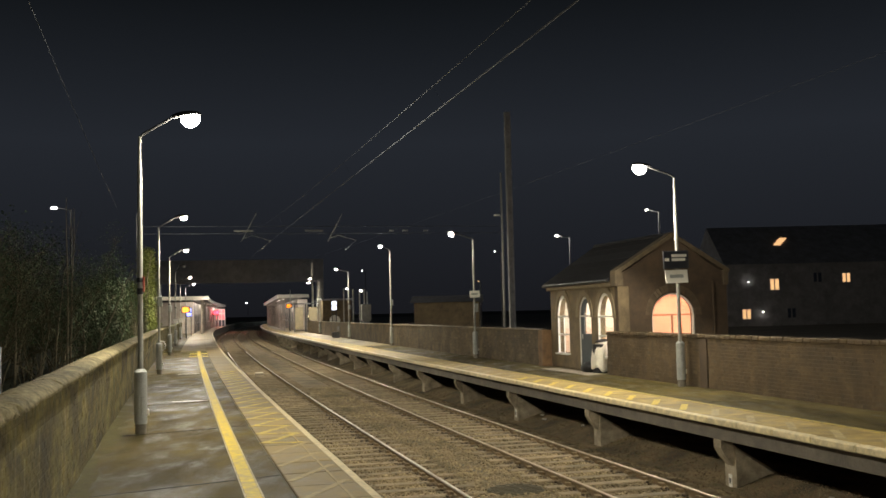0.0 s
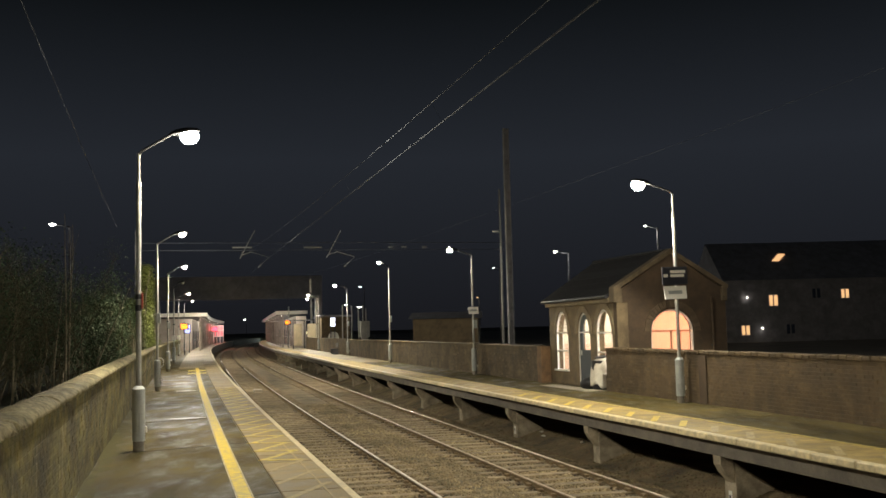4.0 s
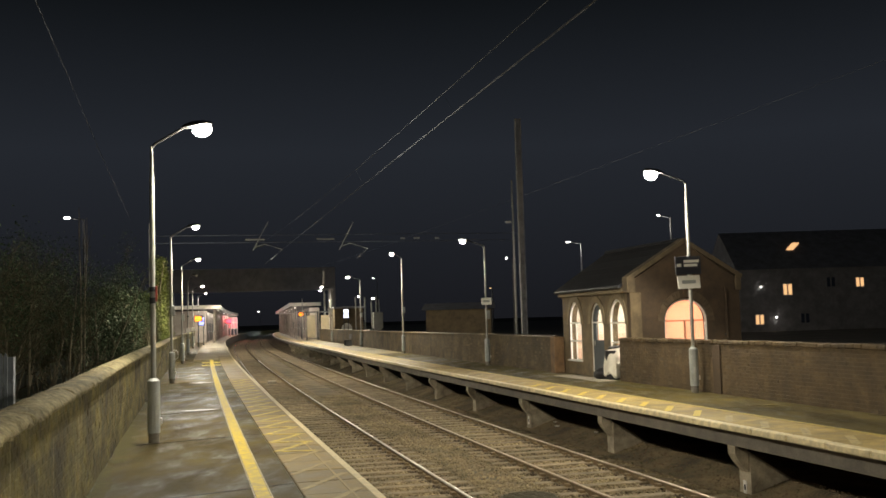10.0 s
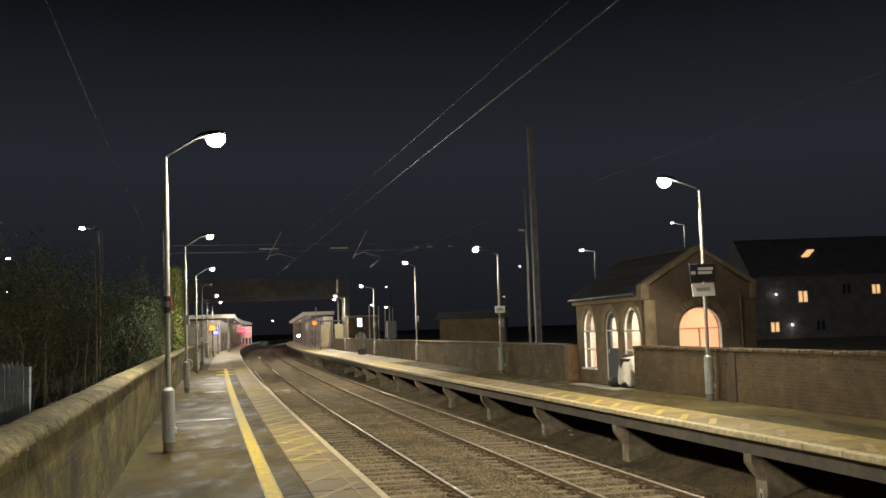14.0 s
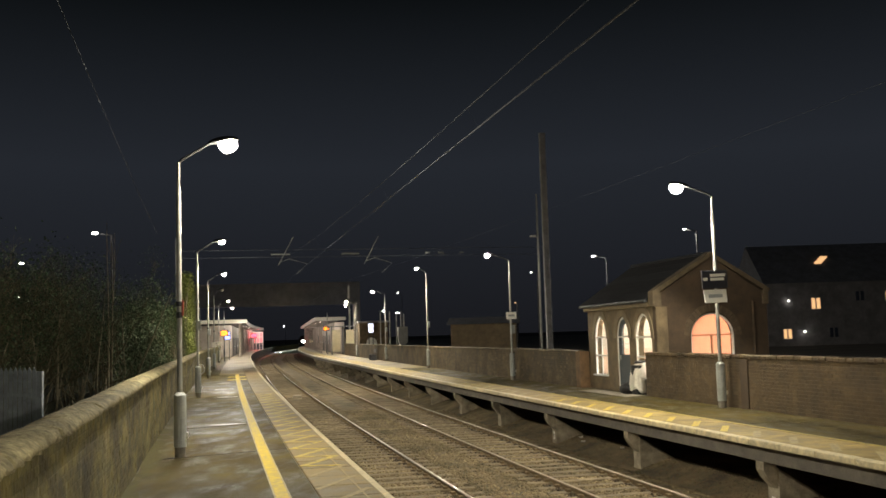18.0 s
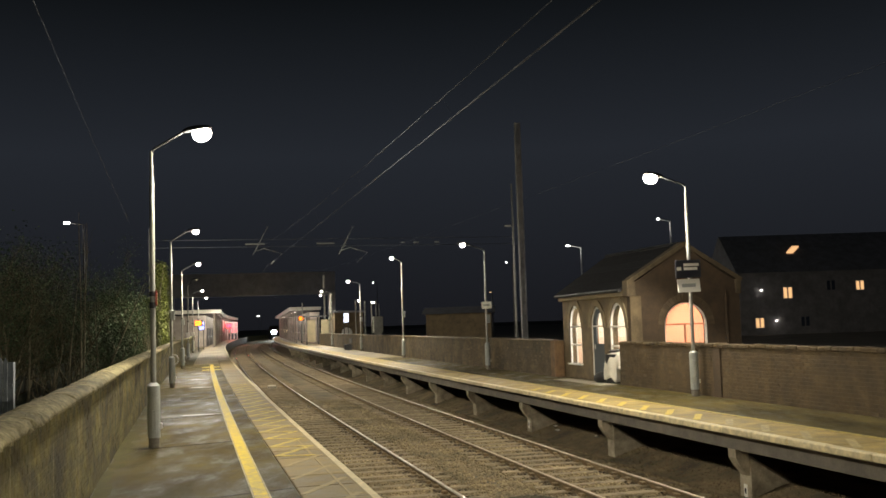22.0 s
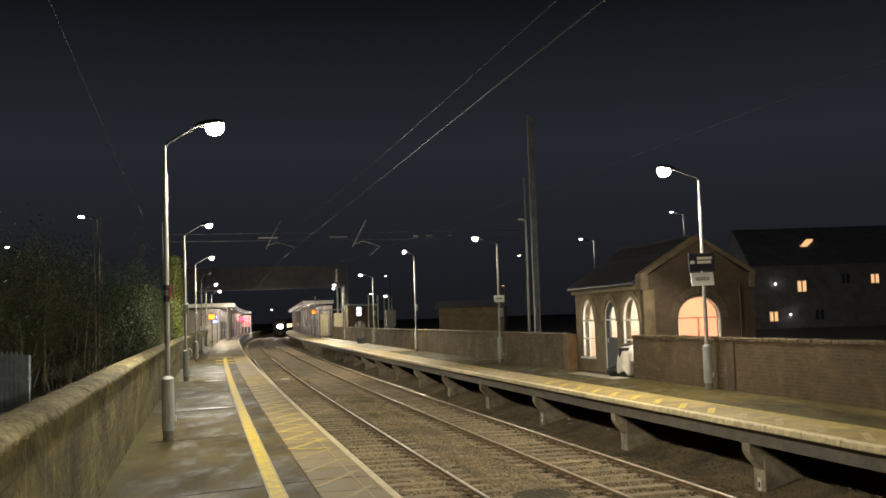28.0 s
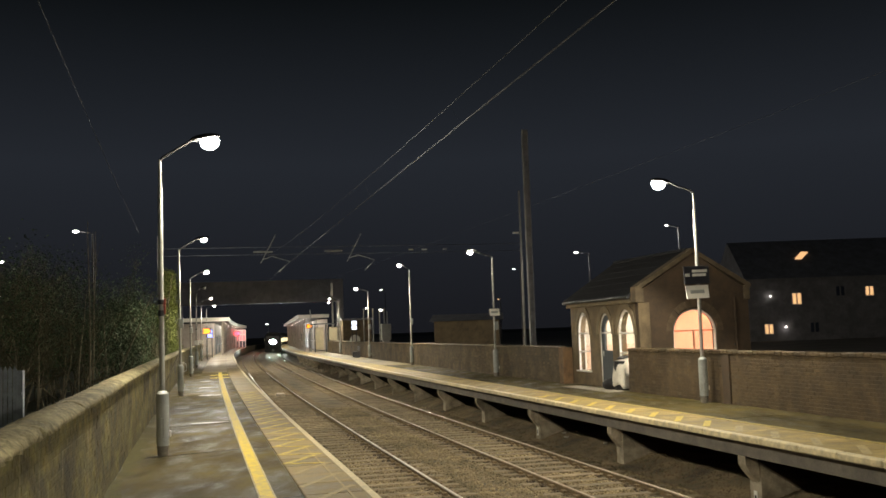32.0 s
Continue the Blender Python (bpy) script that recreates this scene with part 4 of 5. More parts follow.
for x in (-0.9, 0.6):
    part("panel", box(x, x + 0.9, 0, 0.06, 0.3, 2.7), M["cream"], shelter, "cream panel")
for x in (-1.0, 0.2, 1.55):
    part("post", box(x, x + 0.12, -0.05, 0.05, 0, 3.0), M["dark_paint"], shelter)
part("roof", box(-1.1, 1.8, -0.6, 1.2, 3.0, 3.12), M["dark_paint"], shelter)
cab = thing("relay_cabinet", "pale grey cabinet on a post beyond the wall", "cabinet", m=stand(92, 13.95))
part("body", box(-0.45, 0.45, -0.3, 0.3, 1.2, 2.7, 0.03), M["galv"], cab)
part("leg", box(-0.3, 0.3, -0.2, 0.2, -0.02, 1.2), M["galv"], cab)


def display(s, o, z, w, h, mt, label, turn=0):
    p = thing("display", label, "display", "", m=stand(s, o, z, turn))
    part("case", box(-w / 2 - 0.06, w / 2 + 0.06, -0.1, 0.1, -0.06, h + 0.06, 0.01), M["black"], p)
    for k in range(3):
        part("line", box(-w / 2, w / 2 * (0.7 + 0.3 * (k % 2)), -0.106, -0.10, h * (k + 0.12) / 3, h * (k + 0.88) / 3), M[mt], p, "glowing line")
    part("post", box(-0.04, 0.04, 0.1, 0.18, -z, h + 0.2), M["dark_paint"], p)
    return p


def kiosk(s, o, z0, z1, w, mt, label):
    p = thing("screen_panel", label, "screen", "", m=stand(s, o))
    part("leg", box(-w / 2, -w / 2 + 0.08, -0.05, 0.05, 0, z0), M["dark_paint"], p)
    part("leg", box(w / 2 - 0.08, w / 2, -0.05, 0.05, 0, z0), M["dark_paint"], p)
    part("case", box(-w / 2 - 0.06, w / 2 + 0.06, -0.06, 0.06, z0 - 0.06, z1 + 0.06), M["dark_paint"], p)
    hh = (z1 - z0) / 2
    part("face", box(-w / 2, w / 2, -0.066, -0.06, z0 + hh + 0.04, z1), M[mt], p, "glowing screen")
    part("face", box(-w / 2, w / 2, -0.066, -0.06, z0, z0 + hh - 0.04), M[mt], p, "glowing screen")
    return p


display(92, -2.45, 2.35, 0.62, 0.45, "amber", "amber departure display under a post")
kiosk(100, -2.35, 2.0, 2.75, 0.55, "blue_light", "blue-white glowing information screen")
display(119, 8.9, 2.75, 0.6, 0.42, "amber", "amber departure display under the canopy")
kiosk(103, 12.35, 2.3, 3.2, 0.5, "white_light", "white glowing advertising screen")

bridge = thing("footbridge", "enclosed grey-clad footbridge across both tracks", "bridge", m=stand(152, 0))
part("span", box(-9, 16, -1.2, 1.2, 7.2, 10.3, 0.05), M["bridge"], bridge, "grey clad bridge span")
part("girder", box(-9, 16, -1.3, 1.3, 6.9, 7.2, 0.02), M["bridge"], bridge)
for x in (-8.5, 15.5):
    part("tower", box(x - 0.5, x + 0.5, -1.1, 1.1, 0, 6.9), M["bridge"], bridge)
for i in range(13):
    part("cladding_rib", box(-8.6 + 2 * i, -8.5 + 2 * i, -1.24, -1.2, 7.25, 10.25), M["bridge"], bridge)

# ---- overhead line ----
def wire(points, r, label):
    t = tagged(part("overhead_wire", tube(points, r, 5), M["wire"]), label, "wire", "overhead wires")
    return t


def span(o, s0, z0, s1, z1, sag, r, label, n=16):
    pts = []
    for i in range(n + 1):
        u = i / n
        pts.append(at(s0 + (s1 - s0) * u, o, z0 + (z1 - z0) * u - sag * 4 * u * (1 - u)))
    return wire(pts, r, label)


wire([at(s, 1.78, 4.93 + 0.4 * (max(0, s) / 55) ** 2) for s in range(-4, 57, 4)], [0.0115 - 0.0005 * k for k in range(16)], "pale contact wire above the near track")
wire([at(s, 1.62, 5.2 + 1.3 * ((s - 6) / 49) ** 2) for s in range(-4, 57, 4)], [0.0062 - 0.0002 * k for k in range(16)], "thin catenary wire above the near track")
for k in (-2, 6, 14, 22, 30, 38, 46):
    wire([at(k, 1.78, 4.93 + 0.4 * (max(0, k) / 55) ** 2), at(k, 1.62, 5.2 + 1.3 * ((k - 6) / 49) ** 2)], 0.0015, "thin dropper between two overhead wires")
wire([at(s, 1.78, 5.3) for s in range(56, 113, 8)], 0.006, "pale contact wire above the near track")
wire([at(s, 5.4, 4.6 + 0.6 * (max(0, s) / 55) ** 2) for s in range(-4, 57, 4)], 0.0022, "thin contact wire above the far track")
wire([at(s, 5.4, 5.3) for s in range(56, 113, 8)], 0.005, "pale contact wire above the far track")
wire([at(10, -4.0, 6.5), at(18, -4.0, 6.18), at(27, -4.0, 5.78), at(34, -4.0, 5.5)], 0.006, "pale stay wire beside the platform")

boom = thing("overhead_portal", "slim dark steel portal carrying the overhead wires", "portal", m=stand(55, 0))
part("boom", box(-4.28, 16.38, -0.03, 0.03, 6.80, 6.83), M["wire"], boom)
part("boom", box(-4.28, 16.38, -0.03, 0.03, 6.40, 6.43), M["wire"], boom)
part("mast", box(-4.46, -4.28, -0.1, 0.1, -0.25, 7.5), M["mast"], boom)
for x, w in ((0.62, 1.05), (4.52, 1.0), (9.3, 0.25), (10.05, 0.32), (11.3, 0.25)):
    part("insulator", box(x, x + w, -0.12, -0.07, 6.52, 6.60, 0.01), M["galv"], boom, "pale insulator bar")
for x in (0.0, 4.75):
    a = part("cantilever", tube([(1.02 + x, -0.2, 5.95), (1.84 + x, -0.2, 7.5)], 0.022, 6), M["galv"], boom, "pale registration arm")
    part("arm", tube([(1.08 + x, -0.2, 6.12), (1.63 + x, -0.2, 6.3), (2.6 + x, -0.2, 6.0), (2.0 + x, -0.25, 5.45)], 0.02, 6), M["galv"], a)
for x in (16.38, 16.66):
    part("mast_flange", box(x, x + 0.05, -0.12, 0.12, -0.02, 13.6), M["mast"], boom, "grey steel mast")
part("mast_web", box(16.43, 16.66, -0.02, 0.02, -0.02, 13.6), M["mast"], boom)
tall = thing("slim_post", "tall slim galvanised post with a small dull lantern", "post", m=stand(54, 15.74))
part("shaft", cone(0.075, 0.045, -0.02, 9.8, 10), M["galv"], tall)
part("arm", tube([(0, 0, 7.3), (-0.3, 0, 7.35)], 0.03, 6), M["galv"], tall)
part("lantern", box(-0.46, -0.14, -0.12, 0.12, 7.31, 7.41, 0.03), M["sign_white"], tall, "dull white lantern")

# ---- the yard and houses behind ----
def street_lamp(x, y, z, h=None, lean=0.7, mt="far_lens", size=0.16, pole=True, watts=0):
    p = thing("street_lamp", "distant street lamp with a small glowing head", "street lamp", "street lamps", m=pose(x, y, -0.05))
    if pole:
        part("pole", cone(0.07, 0.045, 0, z, 8), M["galv" if 99 < y < 120 else "dark_paint"], p)
        part("arm", tube([(0, 0, z), (-lean, 0, z + 0.12)], 0.03, 6), M["dark_paint"], p)
    q = bmesh.new()
    bmesh.ops.create_uvsphere(q, u_segments=12, v_segments=6, radius=1)
    for v in q.verts:
        v.co = Vector((v.co.x * size * 1.35, v.co.y * size, v.co.z * size * 0.5))
    q.transform(Matrix.Translation((-lean - size, 0, z + 0.12)))
    part("lantern", q, M[mt], p, "glowing lantern", smooth=True)
    if watts:
        d = bpy.data.lights.new("street_light", "POINT")
        d.energy, d.color, d.shadow_soft_size = watts, (1.0, 0.94, 0.86), 0.2
        new("street_light", d).location = (x - lean - size, y, z - 0.3)
    return p


street_lamp(-17.0, 48, 7.3, size=0.126, watts=45)
street_lamp(-26.0, 60, 6.95, size=0.126, watts=45)
street_lamp(-32.9, 75, 5.65, size=0.115)
street_lamp(9.1, 60, 6.3, size=0.086, watts=300)
street_lamp(11.0, 45, 6.3, size=0.058, lean=0.5, watts=120)
street_lamp(7.7, 95, 7.5, size=0.075, lean=0.5)
street_lamp(4.45, 75, 4.05, size=0.075, lean=0.05, mt="lit_blind")
street_lamp(-58.3, 330, 6.0, size=0.242, lean=0.2)
street_lamp(-8.6, 150, 8.3, size=0.104, lean=0.5)
street_lamp(-7.7, 110, 4.6, size=0.115, lean=0.6)
street_lamp(-5.6, 100, 4.1, size=0.138, lean=0.5)


def house(name, label, x, y, turn, w, d, h, roof, windows, skylights=(), mt="house"):
    p = thing(name, label, "house", m=pose(x, y, -0.05, 0, 0, turn))
    part("wall", box(0, w, 0, d, 0, h), M[mt], p)
    part("roof", roof_of(w, d, h, roof), M["roof"], p)
    for x0, x1, z0, z1, lit in windows:
        f = part("window", box(x0 - 0.06, x1 + 0.06, -0.05, -0.004, z0 - 0.06, z1 + 0.06), M["white"] if lit else M["house"], p)
        half = (x0 + x1) / 2
        for a, b in ((x0, half - 0.06), (half + 0.06, x1)):
            part("pane", box(a, b, -0.06, -0.05, z0, z1), M["lit_blind"] if lit else M["dull_pane"], f)
    for x0, x1, u0, u1 in skylights:
        q = bmesh.new()
        pts = [(x0, u0), (x1, u0), (x1, u1), (x0, u1)]
        top = [q.verts.new((a + 0.85 * (u - u0) / (u1 - u0), (d / 2) * u - 0.3 * (1 - u), h + roof * u + 0.14)) for a, u in pts]
        q.faces.new(top)
        ext = bmesh.ops.extrude_face_region(q, geom=q.faces[:])
        for v in [g for g in ext["geom"] if isinstance(g, bmesh.types.BMVert)]:
            v.co.z -= 0.1
        part("skylight", q, M["lit_blind"], p, "lit skylight")
    return p


def roof_of(w, d, h, r):
    q = bmesh.new()
    a = [q.verts.new(v) for v in ((-0.3, -0.3, h), (w + 0.3, -0.3, h), (w + 0.3, d + 0.3, h), (-0.3, d + 0.3, h), (-0.3, d / 2, h + r), (w + 0.3, d / 2, h + r))]
    for f in ((0, 1, 5, 4), (2, 3, 4, 5), (0, 4, 3), (1, 2, 5), (3, 2, 1, 0)):
        q.faces.new([a[i] for i in f])
    return q


house("apartment_block", "dark brick apartment block with a few lit windows", 26.5, 85, 0, 22, 9, 5.4, 3.6,
      ((3.80, 4.52, 3.16, 4.06, True), (1.28, 1.94, 0.68, 1.46, True), (10.16, 10.80, 3.70, 4.44, True), (7.6, 8.3, 3.75, 4.55, False), (5.2, 5.9, 0.7, 1.5, False), (14.2, 15.0, 3.65, 4.5, False)),
      ((4.95, 5.55, 0.47, 0.64),))
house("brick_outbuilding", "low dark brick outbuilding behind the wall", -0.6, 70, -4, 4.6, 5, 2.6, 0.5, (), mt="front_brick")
for x, z, w in ((29.5, 1.2, 1.2), (28.3, 3.85, 0.5)):
    p = thing("wall_lamp", "small bright lamp on the apartment block", "lamp", "wall lamps", m=pose(x, 84.95, z))
    part("bracket", box(-0.05, 0.05, -0.1, 0.05, 0.05, 0.12), M["dark_paint"], p)
    part("bulb", cone(0.06, 0.045, -0.07, 0.03, 10), M["far_lens"], p, "glowing bulb", m=pose(0, -0.2, 0))
    d = bpy.data.lights.new("wall_light", "POINT")
    d.energy, d.color, d.shadow_soft_size = w, (1.0, 0.93, 0.85), 0.1
    new("wall_light", d).location = (x, 84.4, z - 0.2)

# ---- the train ----
def train_car(front):
    p = thing("train" if front else "carriage", "dark train with glaring headlights coming round the bend" if front else "dark train carriage with a row of lit windows", "train", "train")
    w, l = 1.38, 20.0
    q = prism([(-w, 0.35), (w, 0.35), (w, 2.2), (w - 0.1, 3.1), (w - 0.5, 3.6), (-w + 0.5, 3.6), (-w + 0.1, 3.1), (-w, 2.2)], 0.6 if front else 0.2, l)
    part("body", q, M["train_paint"], p)
    if front:
        part("nose", prism([(-w + 0.02, 0.4), (w - 0.02, 0.4), (w - 0.04, 2.1), (w - 0.2, 3.0), (w - 0.6, 3.45), (-w + 0.6, 3.45), (-w + 0.2, 3.0), (-w + 0.04, 2.1)], 0.0, 0.6), M["train_yellow"], p, "dark cab end")
        part("windscreen", box(-1.05, 1.05, -0.03, 0.0, 2.42, 3.0, 0.01), M["black"], p)
        for x in (-0.2, 0.2):
            part("headlight", cone(0.36, 0.30, -0.06, 0.0, 20), M["head_light"], p, "glaring white headlight", m=pose(x, -0.02, 2.05, 90, 0, 0))
        part("coupler", box(-0.2, 0.2, -0.4, 0.0, 0.5, 0.85, 0.03), M["dark_paint"], p)
    for x in (-w - 0.012, w):
        for i in range(8):
            part("side_window", box(x, x + 0.012, 1.6 + 2.3 * i, 3.2 + 2.3 * i, 1.75, 2.55), M["train_window"], p, "lit side window")
    for y in (3, 17):
        b = part("bogie", box(-1.1, 1.1, y - 1.2, y + 1.2, 0.18, 0.5, 0.03), M["dark_paint"], p)
        for x in (-0.75, 0.75):
            for e in (-0.9, 0.9):
                part("wheel", cone(0.42, 0.42, -0.06, 0.06, 16), M["rust"], b, m=pose(x, y + e, 0.42, 0, 90, 0))
    return p


TRAIN = [train_car(i == 0) for i in range(4)]
RUN = ((0, 392), (3, 366), (7, 336), (10, 318), (14, 296), (16.5, 281), (18, 271), (19.5, 261), (21, 253), (23, 243), (24, 237), (25, 228.5), (26.5, 215), (28, 202), (30, 185), (32, 167))


# ---- vegetation behind the near wall ----
def limbs(rng, base, lean, length, radius, depth, tubes, tips, spread=0.55):
    """Grow one limb and what branches from it."""
    pts, p, d = [Vector(base)], Vector(base), Vector(lean).normalized()
    n = 4
    for _ in range(n):
        d = (d + Vector((rng.uniform(-1, 1), rng.uniform(-1, 1), rng.uniform(-0.3, 0.7))) * 0.13).normalized()
        p = p + d * (length / n)
        pts.append(p.copy())
    tubes.append((pts, [radius * (1 - 0.75 * i / n) for i in range(n + 1)]))
    if depth == 0:
        tips.append(p)
        return
    for k in range(rng.randint(3, 5)):
        q = pts[rng.randint(1, n)]
        e = (d + Vector((rng.uniform(-1, 1), rng.uniform(-1, 1), rng.uniform(-0.5, 0.8))) * spread * 1.6).normalized()
        limbs(rng, q, e, length * rng.uniform(0.45, 0.7), radius * 0.5, depth - 1, tubes, tips, spread)


def woody(tubes, sides):
    vs, fs = [], []
    for pts, rr in tubes:
        k0 = len(vs)
        for i, p in enumerate(pts):
            d = (pts[min(i + 1, len(pts) - 1)] - pts[max(i - 1, 0)]).normalized()
            m = d.to_track_quat("Z", "Y").to_matrix()
            for k in range(sides):
                a = 6.2832 * k / sides
                vs.append(tuple(p + m @ Vector((rr[i] * math.cos(a), rr[i] * math.sin(a), 0))))
        for i in range(len(pts) - 1):
            for k in range(sides):
                a, b = k0 + i * sides + k, k0 + i * sides + (k + 1) % sides
                fs.append((a, b, b + sides, a + sides))
    return vs, fs


def leaves(rng, tips, per, size, blob):
    vs, fs = [], []
    for t in tips:
        for _ in range(per):
            c = t + Vector((rng.gauss(0, blob), rng.gauss(0, blob), rng.gauss(0, blob * 0.8)))
            m = Euler((rng.uniform(0, 6.28), rng.uniform(0, 6.28), rng.uniform(0, 6.28))).to_matrix()
            w = size * rng.uniform(0.6, 1.3)
            k = len(vs)
            for q in ((0, -1, 0), (0.55, -0.1, 0.12), (0, 1, 0.0), (-0.55, -0.1, 0.12)):
                vs.append(tuple(c + m @ (Vector(q) * w)))
            fs.append((k, k + 1, k + 2, k + 3))
    return vs, fs


def raw(name, vf, material, parent):
    me = bpy.data.meshes.new(name)
    me.from_pydata(vf[0], [], vf[1])
    me.materials.append(material)
    ob = new(name, me)
    ob.parent = parent
    return ob


def shrub(seed, s, o, h, stems, label, leafy, depth=3, category="shrub", wide=1.0):
    rng = random.Random(seed)
    t = thing("tree" if category == "tree" else "shrub", label, category, "trees behind the wall", m=pose(*at(s, o, -0.27)))
    thin, tips = [], []
    for _ in range(stems):
        thick = []
        b = Vector((rng.uniform(-0.8, 0.8), rng.uniform(-0.8, 0.8), 0)) * wide
        limbs(rng, b, (rng.uniform(-0.35, 0.35) * wide, rng.uniform(-0.35, 0.35) * wide, 1), h * rng.uniform(0.5, 0.72), 0.045, depth, thick, tips)
        raw("trunk", woody([x for x in thick if x[1][0] > 0.03], 6), M["bark"], t)
        thin += [x for x in thick if x[1][0] <= 0.03]
    a = heading(s)
    inside = lambda p: p.x * math.cos(a) + p.y * math.sin(a) + o < -3.62
    thin = [x for x in thin if inside(x[0][-1])]
    tips = [p for p in tips if inside(p + Vector((0.3, 0, 0)))]
    raw("crown", woody(thin, 3), M["twig"], t)
    if leafy:
        raw("foliage", leaves(rng, tips, *leafy), M["leaf"] if category == "tree" else M["leaf_dry"], t)
    return t


SCRUB = "dark brown twiggy shrub behind the platform wall"
for i in range(24):
    r = random.Random(100 + i)
    s = 13 + i * 1.3 + r.uniform(-0.6, 0.6)
    o = -5.8 - r.uniform(0, 4.5) - max(0, 20 - s) * 0.28
    shrub(i, s, o, r.uniform(2.4, 3.9), 3, SCRUB, (2, 0.03, 0.25), depth=4)
for i in range(11):
    r = random.Random(200 + i)
    shrub(30 + i, 30 + i * 2.2 + r.uniform(-0.8, 0.8), -7.4 - r.uniform(0, 3.0) - (i % 3) * 0.8, r.uniform(4.4, 5.8), 3, "tall dark bare thicket behind the platform wall", (3, 0.045, 0.3), depth=4, wide=1.3)
for i in range(10):
    r = random.Random(300 + i)
    shrub(50 + i, 33 + i * 1.7, -4.15 - r.uniform(0, 0.8), r.uniform(2.5, 3.4), 3, "dark green leafy shrub behind the platform wall", (26, 0.034, 0.2))
for i, (s, o, h, w) in enumerate(((54.6, -3.98, 5.7, 0.38), (56.6, -4.0, 5.9, 0.42), (59.2, -4.1, 5.9, 0.45), (52.0, -4.25, 3.9, 0.5), (49.0, -4.4, 3.4, 0.5), (63, -4.3, 4.4, 0.5))):
    rng = random.Random(80 + i)
    t = thing("tree", "ivy-covered tree trunk catching the lamp light beside the wall", "tree", "trees behind the wall", m=pose(*at(s, o, -0.27)))
    tb, tips = [], []
    limbs(rng, (0, 0, 0), (0.01, 0, 1), h, 0.11, 0, tb, tips)
    raw("trunk", woody(tb, 8), M["bark"], t)
    spots = []
    for k in range(150):
        u = rng.random() ** 0.8
        wide = w * (0.55 + 0.6 * math.sin(math.pi * min(1, 0.15 + u * 0.8))) * (0.7 + 0.6 * noise.noise(Vector((i * 3.7, u * 4, 0))))
        a = rng.uniform(0, 6.28)
        spots.append(Vector((wide * math.cos(a), wide * math.sin(a), u * h)))
    raw("foliage", leaves(rng, spots, 26, 0.05, 0.13), M["leaf"], t)
for i, (s, o, h, lean) in enumerate(((30.0, -5.1, 5.7, -0.01), (31.0, -5.15, 5.5, 0.02), (32.0, -4.95, 3.7, 0.42), (28.0, -6.2, 4.0, 0.02), (33.0, -4.9, 3.2, -0.04), (30.5, -5.6, 3.6, 0.1))):
    rng = random.Random(700 + i)
    t = thing("sapling", "tall bare sapling stem rising over the scrub", "sapling", "trees behind the wall", m=pose(*at(s, o, -0.27)))
    stem = [Vector((lean * h * u + 0.05 * noise.noise(Vector((i, u * 3, 0))), 0.05 * noise.noise(Vector((i, u * 3, 9))), h * u)) for u in (0, 0.2, 0.4, 0.6, 0.8, 1)]
    tb, tips = [(stem, [0.038, 0.034, 0.029, 0.023, 0.016, 0.007])], []
    for k in range(5):
        q = stem[rng.randint(2, 4)]
        limbs(rng, q, (rng.uniform(-0.5, 0.5), rng.uniform(-0.5, 0.5), 1), h * rng.uniform(0.12, 0.22), 0.01, 0, tb, tips)
    raw("trunk", woody(tb[:1], 6), M["bark"], t)
    raw("crown", woody(tb[1:], 4), M["twig"], t)

fence = thing("palisade_fence", "grey galvanised palisade fence behind the wall", "fence", m=pose(-7.02, 16.2, -0.25, 0, 0, 4))
for i in range(42):
    x = -0.076 * i
    part("pale", prism([(x - 0.032, 0.05), (x + 0.032, 0.05), (x + 0.032, 1.76), (x, 1.83), (x - 0.032, 1.76)], -0.012, 0.0), M["fence"], fence)
for x in (0.06, -1.5, -3.0):
    part("post", box(x - 0.05, x + 0.05, 0.03, 0.13, 0, 1.75), M["fence"], fence)
for z in (0.4, 1.35):
    part("rail", box(-3.1, 0.1, 0.0, 0.04, z, z + 0.05), M["fence"], fence)

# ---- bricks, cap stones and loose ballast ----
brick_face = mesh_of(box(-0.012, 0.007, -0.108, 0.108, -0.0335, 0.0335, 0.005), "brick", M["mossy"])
brick_far = mesh_of(box(-0.007, 0.012, -0.108, 0.108, -0.0335, 0.0335, 0.005), "brick", M["brick"])


def brickwork(name, parent, mesh, joined_mat, s0, s1, o, z0, courses, part_s0, part_s1, limit, uneven=1.0):
    rest, made = [], 0
    for k in range(courses):
        z = z0 + 0.075 * (k + 0.5)
        n = int((s1 - s0) / 0.225)
        for i in range(n):
            s = s0 + 0.225 * (i + 0.5) + (0.1125 if k % 2 else 0)
            m = stand(s, o + random.uniform(-0.004, 0.004) * uneven, z, random.uniform(-0.8, 0.8) * uneven)
            if part_s0 <= s < part_s1 and made < limit:
                part("brick", mesh, None, parent, m=m)
                made += 1
            elif random.random() > 0.07:
                rest.append((m, (0.007, 0.108, 0.0335)))
    return cubes(name, rest, joined_mat, parent)


